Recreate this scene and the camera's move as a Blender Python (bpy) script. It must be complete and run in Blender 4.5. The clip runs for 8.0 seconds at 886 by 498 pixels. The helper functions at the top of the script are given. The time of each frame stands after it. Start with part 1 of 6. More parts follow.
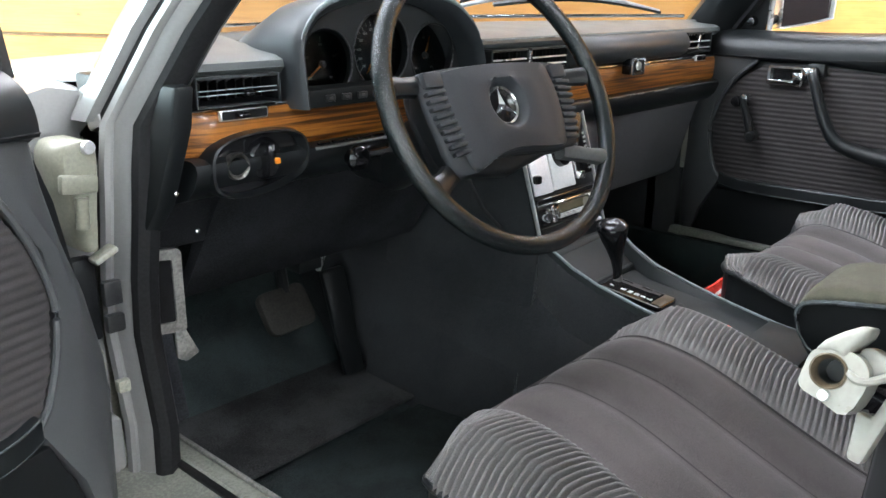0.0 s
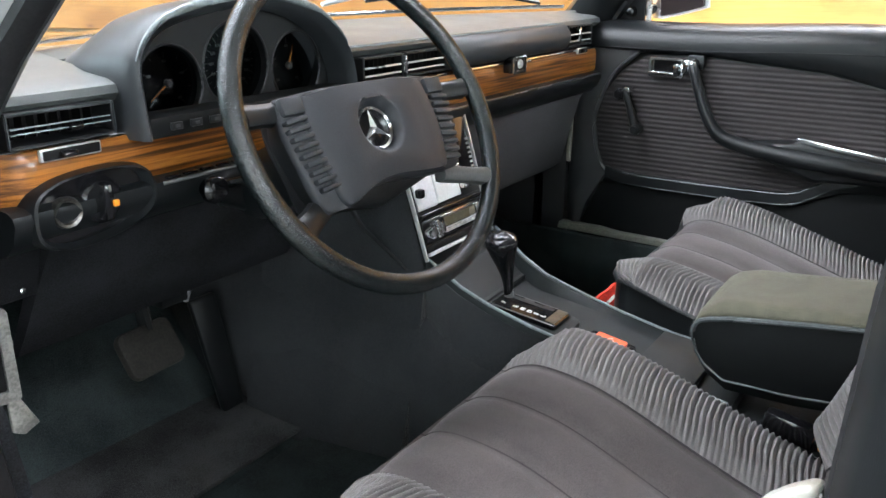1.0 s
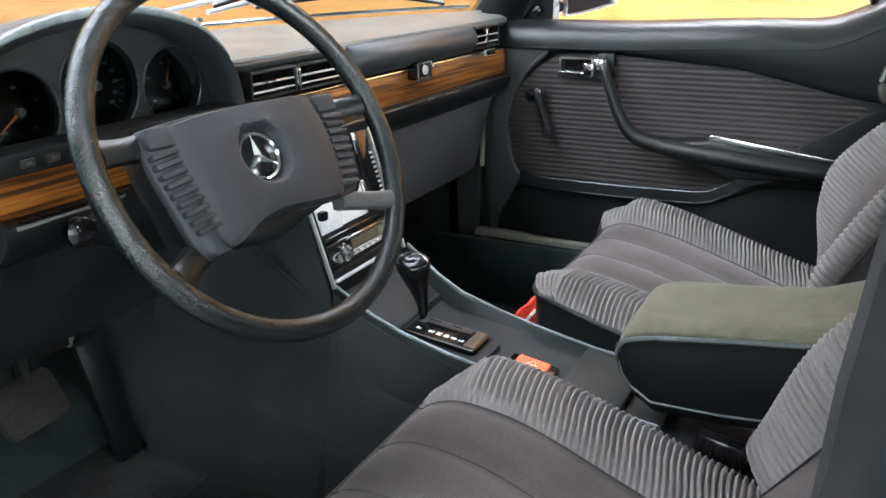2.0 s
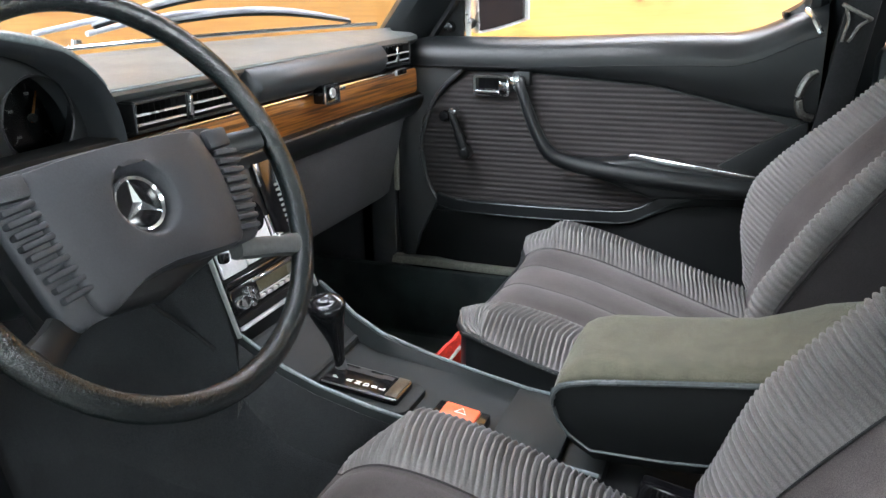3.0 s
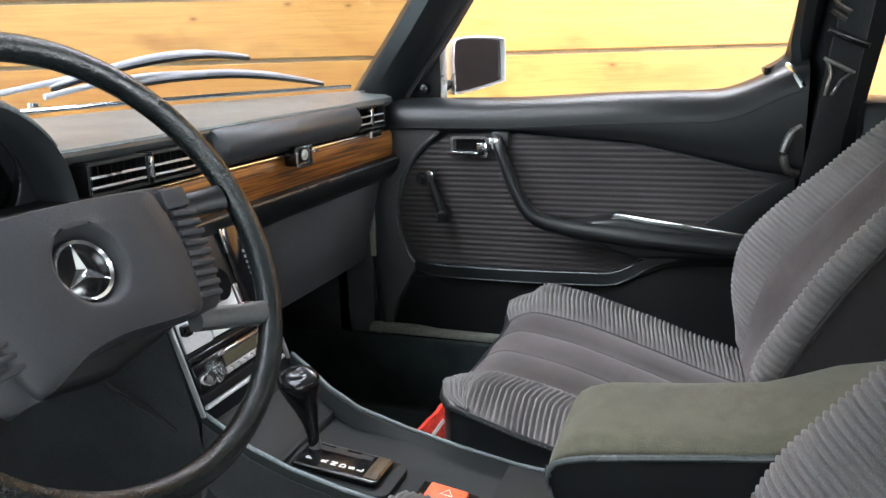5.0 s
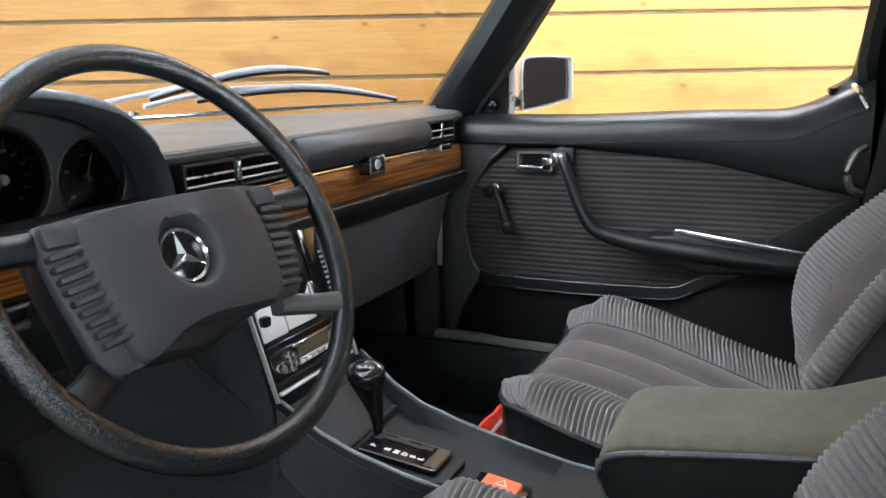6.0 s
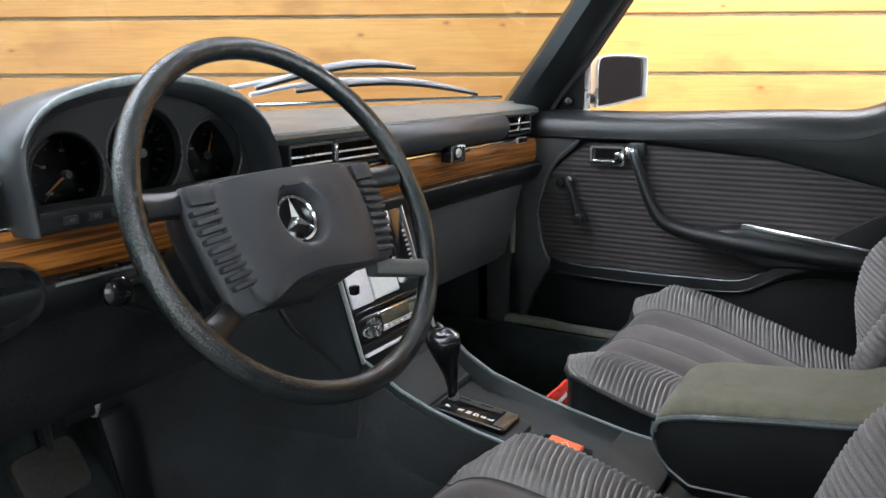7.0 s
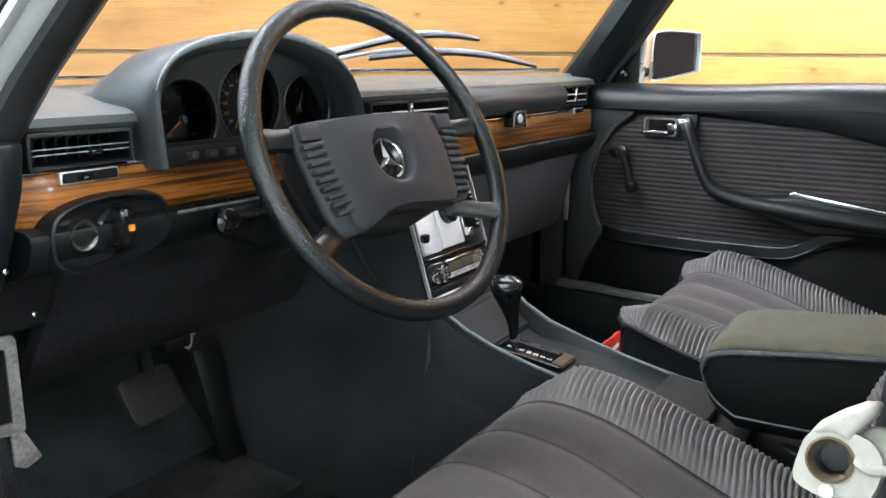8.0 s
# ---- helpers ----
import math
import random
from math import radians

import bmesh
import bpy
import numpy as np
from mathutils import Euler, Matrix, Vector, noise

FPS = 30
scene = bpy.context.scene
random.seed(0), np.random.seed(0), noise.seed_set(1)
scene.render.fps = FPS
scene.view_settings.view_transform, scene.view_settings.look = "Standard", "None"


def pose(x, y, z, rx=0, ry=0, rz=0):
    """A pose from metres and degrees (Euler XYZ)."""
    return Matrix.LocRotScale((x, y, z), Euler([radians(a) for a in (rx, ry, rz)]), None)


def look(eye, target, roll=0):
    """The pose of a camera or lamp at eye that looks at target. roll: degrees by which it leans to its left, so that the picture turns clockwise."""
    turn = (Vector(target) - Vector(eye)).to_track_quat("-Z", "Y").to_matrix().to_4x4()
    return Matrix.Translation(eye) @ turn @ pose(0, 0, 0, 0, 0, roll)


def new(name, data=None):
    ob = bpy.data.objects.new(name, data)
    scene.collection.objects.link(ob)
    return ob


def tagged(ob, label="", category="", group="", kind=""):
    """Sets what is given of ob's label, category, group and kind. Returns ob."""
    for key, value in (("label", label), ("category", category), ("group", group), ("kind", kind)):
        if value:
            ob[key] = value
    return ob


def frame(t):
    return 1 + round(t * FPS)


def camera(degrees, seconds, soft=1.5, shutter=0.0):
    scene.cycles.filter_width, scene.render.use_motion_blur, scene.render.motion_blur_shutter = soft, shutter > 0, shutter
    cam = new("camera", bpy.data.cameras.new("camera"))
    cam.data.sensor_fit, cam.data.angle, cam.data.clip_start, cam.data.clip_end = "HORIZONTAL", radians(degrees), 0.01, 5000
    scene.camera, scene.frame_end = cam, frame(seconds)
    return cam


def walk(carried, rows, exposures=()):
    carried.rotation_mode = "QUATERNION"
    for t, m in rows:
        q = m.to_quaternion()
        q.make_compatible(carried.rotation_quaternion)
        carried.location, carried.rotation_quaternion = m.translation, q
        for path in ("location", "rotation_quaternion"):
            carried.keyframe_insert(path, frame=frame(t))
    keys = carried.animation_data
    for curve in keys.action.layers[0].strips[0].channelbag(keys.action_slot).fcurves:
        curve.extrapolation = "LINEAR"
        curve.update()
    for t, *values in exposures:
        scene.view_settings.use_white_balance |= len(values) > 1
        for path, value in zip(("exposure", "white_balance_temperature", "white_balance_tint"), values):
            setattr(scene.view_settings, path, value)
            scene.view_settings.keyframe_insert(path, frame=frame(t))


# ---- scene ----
cam = camera(57.1, 8.0)
PATH = [
    (0, (-1.184, -0.798, 0.998), (0.257, 0.452, 0.398), 0.8),
    (0.5, (-1.137, -0.764, 1.018), (0.389, 0.364, 0.387), 0.9),
    (1, (-1.086, -0.745, 1.033), (0.499, 0.288, 0.383), 0.3),
    (1.5, (-1.042, -0.732, 1.041), (0.587, 0.223, 0.382), -0.4),
    (3, (-0.911, -0.675, 1.044), (0.857, 0.012, 0.411), -1.0),
    (3.5, (-0.872, -0.652, 1.042), (0.939, -0.047, 0.447), -0.9),
    (4, (-0.845, -0.647, 1.036), (0.993, -0.076, 0.494), -1.6),
    (5.5, (-0.874, -0.655, 1.017), (0.943, 0.057, 0.578), -1.3),
    (6, (-0.911, -0.676, 1.016), (0.871, 0.127, 0.591), -1.1),
    (6.5, (-0.951, -0.694, 1.013), (0.794, 0.189, 0.595), -0.7),
    (7, (-1.007, -0.713, 1.009), (0.698, 0.244, 0.585), -0.2),
    (7.5, (-1.057, -0.722, 0.997), (0.616, 0.283, 0.561), 0.2),
    (8, (-1.118, -0.735, 0.977), (0.529, 0.305, 0.523), 0.4),
]
walk(cam, [(t, look(eye, target, roll)) for t, eye, target, roll in PATH], [(0, 0.32), (1.5, 0.56), (3.5, 0.58), (5.5, 0.19), (6.5, 0.10), (8, 0.26)])
DOOR_OPEN = 74.0

# ---- world, lamps and exposure ----
world = bpy.data.worlds.new("garage_world")
scene.world = world
world.use_nodes = True
world.node_tree.nodes["Background"].inputs[0].default_value = (0.55, 0.62, 0.7, 1)
world.node_tree.nodes["Background"].inputs[1].default_value = 0.02


# ---- materials ----
def nodes_of(name):
    m = bpy.data.materials.new(name)
    m.use_nodes = True
    nt = m.node_tree
    return m, nt, nt.nodes["Principled BSDF"]


def ramp(nt, fac, stops):
    r = nt.nodes.new("ShaderNodeValToRGB")
    while len(r.color_ramp.elements) < len(stops):
        r.color_ramp.elements.new(0.5)
    for e, (p, c) in zip(r.color_ramp.elements, stops):
        e.position, e.color = p, (*c, 1)
    nt.links.new(fac, r.inputs[0])
    return r.outputs[0]


def noise_tex(nt, scale, detail=4.0, stretch=(1, 1, 1), rough=0.55):
    tc = nt.nodes.new("ShaderNodeTexCoord")
    mp = nt.nodes.new("ShaderNodeMapping")
    mp.inputs["Scale"].default_value = stretch
    n = nt.nodes.new("ShaderNodeTexNoise")
    n.inputs["Scale"].default_value, n.inputs["Detail"].default_value = scale, detail
    n.inputs["Roughness"].default_value = rough
    nt.links.new(tc.outputs["Object"], mp.inputs[0])
    nt.links.new(mp.outputs[0], n.inputs["Vector"])
    return n.outputs["Fac"]


def bump(nt, bsdf, fac, strength, dist):
    b = nt.nodes.new("ShaderNodeBump")
    b.inputs["Strength"].default_value, b.inputs["Distance"].default_value = strength, dist
    nt.links.new(fac, b.inputs["Height"])
    nt.links.new(b.outputs[0], bsdf.inputs["Normal"])


def material(name, col, rough=0.5, metal=0.0, vary=0.25, scale=9.0, grain=260.0, relief=0.25, depth=0.0006, sheen=0.0, coat=0.0, rvary=0.12, spec=0.5):
    """A surface with broad stains, fine grain and fine relief."""
    m, nt, b = nodes_of(name)
    lo, hi = [c * (1 - vary) for c in col], [min(1, c * (1 + vary)) for c in col]
    big, fine = noise_tex(nt, scale, 5), noise_tex(nt, grain, 2)
    mix = nt.nodes.new("ShaderNodeMath")
    mix.operation = "MULTIPLY_ADD"
    nt.links.new(fine, mix.inputs[0])
    mix.inputs[1].default_value = 0.5
    half = nt.nodes.new("ShaderNodeMath")
    half.operation = "MULTIPLY"
    half.inputs[1].default_value = 0.5
    nt.links.new(big, half.inputs[0])
    nt.links.new(half.outputs[0], mix.inputs[2])
    nt.links.new(ramp(nt, mix.outputs[0], [(0.40, lo), (0.60, hi)]), b.inputs["Base Color"])
    r0, r1 = max(0.02, rough - rvary), min(1, rough + rvary)
    nt.links.new(ramp(nt, big, [(0.1, (r0,) * 3), (0.9, (r1,) * 3)]), b.inputs["Roughness"])
    b.inputs["Metallic"].default_value = metal
    b.inputs["Specular IOR Level"].default_value = spec
    b.inputs["Sheen Weight"].default_value = sheen
    b.inputs["Sheen Roughness"].default_value = 0.4
    b.inputs["Coat Weight"].default_value = coat
    b.inputs["Coat Roughness"].default_value = 0.06
    if relief:
        bump(nt, b, fine, relief, depth)
    return m


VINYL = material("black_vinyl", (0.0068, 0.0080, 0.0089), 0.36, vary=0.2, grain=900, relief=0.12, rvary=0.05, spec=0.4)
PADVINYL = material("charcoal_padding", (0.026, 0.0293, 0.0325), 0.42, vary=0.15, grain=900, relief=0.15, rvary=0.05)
BLACKLINING = material("matt_black_lining", (0.0062, 0.0072, 0.0078), 0.55, vary=0.2, grain=900, relief=0.15, rvary=0.05, spec=0.2)
# lighter copy of the black vinyl, with lit sheen put into the colour
LINING = material("sheen_paled_vinyl", (0.052, 0.054, 0.056), 0.33, vary=0.15, grain=900, relief=0.15, rvary=0.05)
# base raised above the other padding to carry the dash top's sheen
DASHTOP = material("sheen_paled_dash_vinyl", (0.085, 0.093, 0.093), 0.36, vary=0.12, grain=700, relief=0.3, spec=0.7)
GLOSSY = material("gloss_black_plastic", (0.007, 0.007, 0.008), 0.13, vary=0.2, relief=0.0)
PLASTIC = material("matt_black_plastic", (0.0075, 0.0082, 0.009), 0.4, vary=0.2, relief=0.1, spec=0.3)
RIMSKIN = material("wheel_rim_skin", (0.0075, 0.0105, 0.0112), 0.20, vary=0.2, grain=430, relief=0.9, depth=0.0010, rvary=0.05, spec=0.6)
PADSKIN = material("wheel_pad_skin", (0.024, 0.0255, 0.0295), 0.5, vary=0.12, grain=520, relief=0.4, spec=0.35)
# grey of the one spoke that shows a highlight; its fellows are black
RIMGREY = material("highlight_grey_spoke", (0.062, 0.064, 0.064), 0.42, vary=0.15, relief=0.2)
SPOKE = material("grey_spoke_plastic", (0.11, 0.11, 0.11), 0.45, vary=0.15, relief=0.2)
CARPET = material("black_carpet", (0.039, 0.050, 0.051), 0.95, vary=0.5, grain=700, relief=0.9, depth=0.002, sheen=0.03, spec=0.06)
MAT = material("grey_heel_mat", (0.052, 0.053, 0.054), 0.9, vary=0.6, grain=600, relief=0.8, depth=0.0015, spec=0.15)
# lighter than the driver's mat, in place of light in the passenger's footwell
PASSMAT = material("lit_teal_black_mat", (0.060, 0.074, 0.075), 0.8, vary=0.25, grain=600, relief=0.6, depth=0.0012, spec=0.2)
KNEE = material("grey_knee_panel", (0.125, 0.124, 0.130), 0.6, vary=0.2, grain=420, relief=0.4)
TUNNEL = material("charcoal_carpet", (0.030, 0.032, 0.0345), 0.9, vary=0.4, scale=5, grain=700, relief=0.8, depth=0.0015, sheen=0.3, spec=0.1)
CONSOLE = material("console_vinyl", (0.0138, 0.0165, 0.0172), 0.55, vary=0.2, grain=800, relief=0.2, spec=0.2)
FELT = material("grey_felt", (0.018, 0.019, 0.0215), 0.9, vary=0.5, grain=500, relief=0.6, depth=0.001, spec=0.1)
CORD = material("grey_corduroy", (0.122, 0.1155, 0.1135), 0.9, vary=0.28, scale=6, grain=900, relief=0.5, depth=0.0008, sheen=0.18, spec=0.15)
PLUSH = material("taupe_velour", (0.059, 0.052, 0.0515), 0.9, vary=0.36, scale=7, grain=900, relief=0.35, depth=0.0006, sheen=0.22, spec=0.1)
DOORCORD = material("door_corduroy", (0.041, 0.0370, 0.0375), 0.85, vary=0.2, scale=6, grain=900, relief=0.4, depth=0.0006, sheen=0.12, spec=0.12)
SHELL = material("dark_velour", (0.030, 0.027, 0.028), 0.85, vary=0.2, scale=6, grain=900, relief=0.3, sheen=0.2, spec=0.1)
OLIVE = material("olive_grey_velour", (0.076, 0.074, 0.054), 0.88, vary=0.24, scale=45, grain=800, relief=0.8, depth=0.001, sheen=0.22, spec=0.1)
# pale teal base holds the highlights of edges that are glossy black
FLANKPIPE = material("highlight_toned_piping", (0.19, 0.22, 0.225), 0.24, vary=0.2, relief=0.1)
# black edging with its sheen put into a lighter base colour
PIPING = material("sheen_toned_piping", (0.055, 0.064, 0.066), 0.25, vary=0.15, relief=0.1)
CHROME = material("chrome", (0.88, 0.89, 0.90), 0.12, 1.0, vary=0.05, relief=0.0, rvary=0.06)
BRUSHED = material("satin_metal", (0.74, 0.75, 0.75), 0.3, 0.7, vary=0.1, relief=0.1)
PAINT = material("silver_paint", (0.33, 0.33, 0.325), 0.34, 0.4, vary=0.03, scale=3, relief=0.05, coat=0.6)
CREAM = material("cream_primer_metal", (0.31, 0.31, 0.255), 0.45, 0.0, vary=0.2, scale=20, relief=0.2)
STRIKER = material("cream_striker_paint", (0.30, 0.288, 0.255), 0.32, vary=0.07, scale=60, relief=0.1)
HINGE = material("hinge_paint", (0.20, 0.20, 0.155), 0.4, vary=0.12, scale=8, relief=0.15)
SILL = material("olive_sill_rubber", (0.21, 0.215, 0.185), 0.5, vary=0.25, scale=14, relief=0.3)
RUBBER = material("seal_rubber", (0.011, 0.011, 0.012), 0.6, vary=0.3, relief=0.3, spec=0.25)
DARKMETAL = material("dull_dark_metal", (0.20, 0.19, 0.175), 0.38, 1.0, vary=0.3, scale=60, relief=0.2)
DUSTY = material("dusty_plate", (0.15, 0.148, 0.135), 0.6, vary=0.35, scale=40, relief=0.4)
SIDECOVER = material("grey_side_cover", (0.0068, 0.0075, 0.0083), 0.7, vary=0.15, grain=420, relief=0.4)
PEDAL = material("worn_pedal_rubber", (0.025, 0.023, 0.0195), 0.8, vary=0.4, scale=60, relief=0.7, depth=0.001)
WHITE = material("white_plastic", (0.88, 0.88, 0.88), 0.35, vary=0.05, relief=0.0)
SILVERPANEL = material("pale_metal_panel", (0.80, 0.79, 0.82), 0.3, 0.1, vary=0.08, relief=0.05)
ORANGE = material("orange_needle", (0.62, 0.20, 0.03), 0.5, vary=0.1, relief=0.0)
AMBER = material("amber_plastic", (0.80, 0.25, 0.02), 0.4, vary=0.1, relief=0.0)
REDSW = material("red_switch", (0.82, 0.12, 0.045), 0.4, vary=0.1, relief=0.0)
LCD = material("olive_display", (0.11, 0.10, 0.065), 0.25, vary=0.1, relief=0.0)
BROWNTIN = material("brown_plate", (0.075, 0.056, 0.036), 0.35, vary=0.3, relief=0.1, spec=0.2)
CONCRETE = material("garage_floor", (0.16, 0.155, 0.145), 0.55, vary=0.3, scale=2.5, grain=90, relief=0.3, depth=0.002)
PLASTER = material("pale_plaster", (0.42, 0.42, 0.41), 0.85, vary=0.08, scale=2, grain=120, relief=0.3, depth=0.002)
FACE = material("instrument_face", (0.0068, 0.0078, 0.0084), 0.6, vary=0.2, grain=900, relief=0.15, spec=0.25)
DIAL = material("dial_black", (0.020, 0.021, 0.022), 0.35, vary=0.2, relief=0.0)
FINS = material("deep_black_fins", (0.006, 0.006, 0.0065), 0.7, vary=0.2, relief=0.0, spec=0.15)
DIALMARK = material("dial_marks", (0.30, 0.30, 0.29), 0.5, vary=0.1, relief=0.0)


def wood_veneer():
    m, nt, b = nodes_of("zebrano_veneer")
    tc = nt.nodes.new("ShaderNodeTexCoord")
    mp = nt.nodes.new("ShaderNodeMapping")
    mp.inputs["Scale"].default_value = (3.0, 20, 150)
    n = nt.nodes.new("ShaderNodeTexNoise")
    n.inputs["Scale"].default_value, n.inputs["Detail"].default_value, n.inputs["Distortion"].default_value = 1.6, 5, 0.5
    nt.links.new(tc.outputs["Object"], mp.inputs[0])
    nt.links.new(mp.outputs[0], n.inputs["Vector"])
    col = ramp(nt, n.outputs["Fac"], [(0.33, (0.050, 0.018, 0.006)), (0.43, (0.15, 0.052, 0.010)), (0.54, (0.31, 0.112, 0.019)), (0.74, (0.42, 0.168, 0.032))])
    fine = noise_tex(nt, 8, 2, (6, 60, 190))
    mx = nt.nodes.new("ShaderNodeMix")
    mx.data_type, mx.blend_type = "RGBA", "MULTIPLY"
    mx.inputs[0].default_value = 0.45
    nt.links.new(col, mx.inputs[6])
    nt.links.new(ramp(nt, fine, [(0.35, (0.45, 0.4, 0.36)), (0.6, (1, 1, 1))]), mx.inputs[7])
    nt.links.new(mx.outputs[2], b.inputs["Base Color"])
    b.inputs["Roughness"].default_value = 0.38
    b.inputs["Specular IOR Level"].default_value = 0.3
    b.inputs["Coat Weight"].default_value, b.inputs["Coat Roughness"].default_value = 0.3, 0.07
    return m


def plank_wood():
    """Varnished pine boards: long grain, cloudy stains, dark knots; each board has its own shift and tone."""
    m, nt, b = nodes_of("pine_boards")
    tc = nt.nodes.new("ShaderNodeTexCoord")
    oi = nt.nodes.new("ShaderNodeObjectInfo")
    sh = nt.nodes.new("ShaderNodeVectorMath")
    sh.operation = "MULTIPLY_ADD"
    sh.inputs[1].default_value = (1, 1, 1)
    cmb = nt.nodes.new("ShaderNodeCombineXYZ")
    mul = nt.nodes.new("ShaderNodeMath")
    mul.operation = "MULTIPLY"
    mul.inputs[1].default_value = 37.0
    nt.links.new(oi.outputs["Random"], mul.inputs[0])
    for k in range(3):
        nt.links.new(mul.outputs[0], cmb.inputs[k])
    nt.links.new(tc.outputs["Object"], sh.inputs[0])
    nt.links.new(cmb.outputs[0], sh.inputs[2])

    def tex(scale, stretch, detail=5, dist=0.0):
        mp = nt.nodes.new("ShaderNodeMapping")
        mp.inputs["Scale"].default_value = stretch
        n = nt.nodes.new("ShaderNodeTexNoise")
        n.inputs["Scale"].default_value, n.inputs["Detail"].default_value, n.inputs["Distortion"].default_value = scale, detail, dist
        nt.links.new(sh.outputs[0], mp.inputs[0])
        nt.links.new(mp.outputs[0], n.inputs["Vector"])
        return n.outputs["Fac"]

    def mult(a, c, f):
        mx = nt.nodes.new("ShaderNodeMix")
        mx.data_type, mx.blend_type = "RGBA", "MULTIPLY"
        mx.inputs[0].default_value = f
        nt.links.new(a, mx.inputs[6])
        nt.links.new(c, mx.inputs[7])
        return mx.outputs[2]

    col = ramp(nt, tex(1.0, (0.8, 1, 6), 5, 0.6), [(0.30, (0.53, 0.232, 0.056)), (0.5, (0.62, 0.312, 0.082)), (0.72, (0.65, 0.358, 0.104))])
    col = mult(col, ramp(nt, tex(5, (1.0, 1, 26), 4, 0.8), [(0.36, (0.80, 0.70, 0.58)), (0.58, (1, 1, 1))]), 0.55)
    col = mult(col, ramp(nt, tex(1.6, (1.6, 1, 3), 4), [(0.30, (0.55, 0.44, 0.36)), (0.42, (1, 1, 1))]), 0.6)
    vor = nt.nodes.new("ShaderNodeTexVoronoi")
    vor.inputs["Scale"].default_value = 2.3
    vor.voronoi_dimensions = "2D"
    mp = nt.nodes.new("ShaderNodeMapping")
    mp.inputs["Scale"].default_value = (0.85, 1.0, 1.7)
    mp.inputs["Rotation"].default_value = (math.pi / 2, 0, 0)
    nt.links.new(sh.outputs[0], mp.inputs[0])
    nt.links.new(mp.outputs[0], vor.inputs["Vector"])
    col = mult(col, ramp(nt, vor.outputs["Distance"], [(0.012, (0.30, 0.20, 0.15)), (0.024, (0.78, 0.66, 0.56)), (0.05, (1, 1, 1))]), 0.75)
    tone = ramp(nt, oi.outputs["Random"], [(0.0, (0.86, 0.83, 0.78)), (1.0, (1, 1, 1))])
    nt.links.new(mult(col, tone, 0.8), b.inputs["Base Color"])
    b.inputs["Roughness"].default_value = 0.45
    bump(nt, b, tex(5, (1.0, 1, 30), 4, 0.8), 0.25, 0.002)
    return m


def glass(name, tint, gloss):
    m, nt, b = nodes_of(name)
    out = nt.nodes["Material Output"]
    nt.nodes.remove(b)
    tr, gl, mx = nt.nodes.new("ShaderNodeBsdfTransparent"), nt.nodes.new("ShaderNodeBsdfGlossy"), nt.nodes.new("ShaderNodeMixShader")
    tr.inputs[0].default_value = (*tint, 1)
    gl.inputs["Roughness"].default_value = 0.02
    fr = nt.nodes.new("ShaderNodeLayerWeight")
    fr.inputs[0].default_value = 0.5
    nt.links.new(ramp(nt, fr.outputs["Facing"], [(0.2, (gloss,) * 3), (0.75, (gloss * 2.2,) * 3), (1.0, (0.6,) * 3)]), mx.inputs[0])
    nt.links.new(tr.outputs[0], mx.inputs[1])
    nt.links.new(gl.outputs[0], mx.inputs[2])
    nt.links.new(mx.outputs[0], out.inputs[0])
    return m


def lit(name, col, strength):
    m, nt, b = nodes_of(name)
    b.inputs["Base Color"].default_value = (0.8, 0.8, 0.8, 1)
    b.inputs["Emission Color"].default_value, b.inputs["Emission Strength"].default_value = (*col, 1), strength
    return m


def mirror_glass():
    m, nt, b = nodes_of("mirror_glass")
    b.inputs["Base Color"].default_value, b.inputs["Metallic"].default_value, b.inputs["Roughness"].default_value = (0.22, 0.21, 0.215, 1), 1, 0.03
    return m


VENEER, PINE, SCREEN, MIRROR = wood_veneer(), plank_wood(), glass("windscreen_glass", (0.46, 0.48, 0.50), 0.03), mirror_glass()
DIALGLASS = glass("dial_glass", (0.62, 0.65, 0.66), 0.05)
TUBE = lit("lamp_tube", (0.91, 0.95, 1.03), 60.0)
DAYLIGHT = lit("frosted_daylight", (0.70, 0.94, 1.0), 9.0)
WESTPANE = lit("dim_fill_pane", (0.80, 0.95, 1.0), 3.0)
FILLPANE = lit("bright_fill_pane", (0.86, 0.95, 1.0), 32.0)


# ---- mesh helpers ----
def thing(name, label, category, at=(0, 0, 0), group="", kind=""):
    ob = new(name)
    ob.location = at
    ob.empty_display_size = 0.05
    return tagged(ob, label, category, group, kind)


def part(name, bm, mat, parent=None, label="", flat=False, angle=38):
    """Links bm as one mesh object under parent; bm is in world metres."""
    bmesh.ops.remove_doubles(bm, verts=bm.verts, dist=1e-6)
    bmesh.ops.recalc_face_normals(bm, faces=bm.faces)
    me = bpy.data.meshes.new(name)
    lim = radians(angle)
    for e in bm.edges:
        e.smooth = not (len(e.link_faces) == 2 and e.calc_face_angle(0) > lim)
    for f in bm.faces:
        f.smooth = not flat
    bm.to_mesh(me)
    bm.free()
    me.materials.append(mat)
    ob = new(name, me)
    if parent:
        ob.parent = parent
        off = Vector((0, 0, 0))
        p = parent
        while p:
            off += p.location
            p = p.parent
        ob.location = -off
    return tagged(ob, label)


def V(*a):
    return Vector(a)


def rbox(c, s, r=0.004, m=None, seg=2, bm=None):
    """A box of size s round c with rounded edges; m turns it first."""
    own = bmesh.new()
    bmesh.ops.create_cube(own, size=1)
    bmesh.ops.scale(own, verts=own.verts, vec=s)
    r = min(r, 0.49 * min(s))
    if r > 0:
        bmesh.ops.bevel(own, geom=own.edges[:], offset=r, segments=seg, profile=0.5, affect="EDGES")
    if m is not None:
        bmesh.ops.transform(own, matrix=m, verts=own.verts)
    bmesh.ops.translate(own, verts=own.verts, vec=c)
    return join(own, bm)


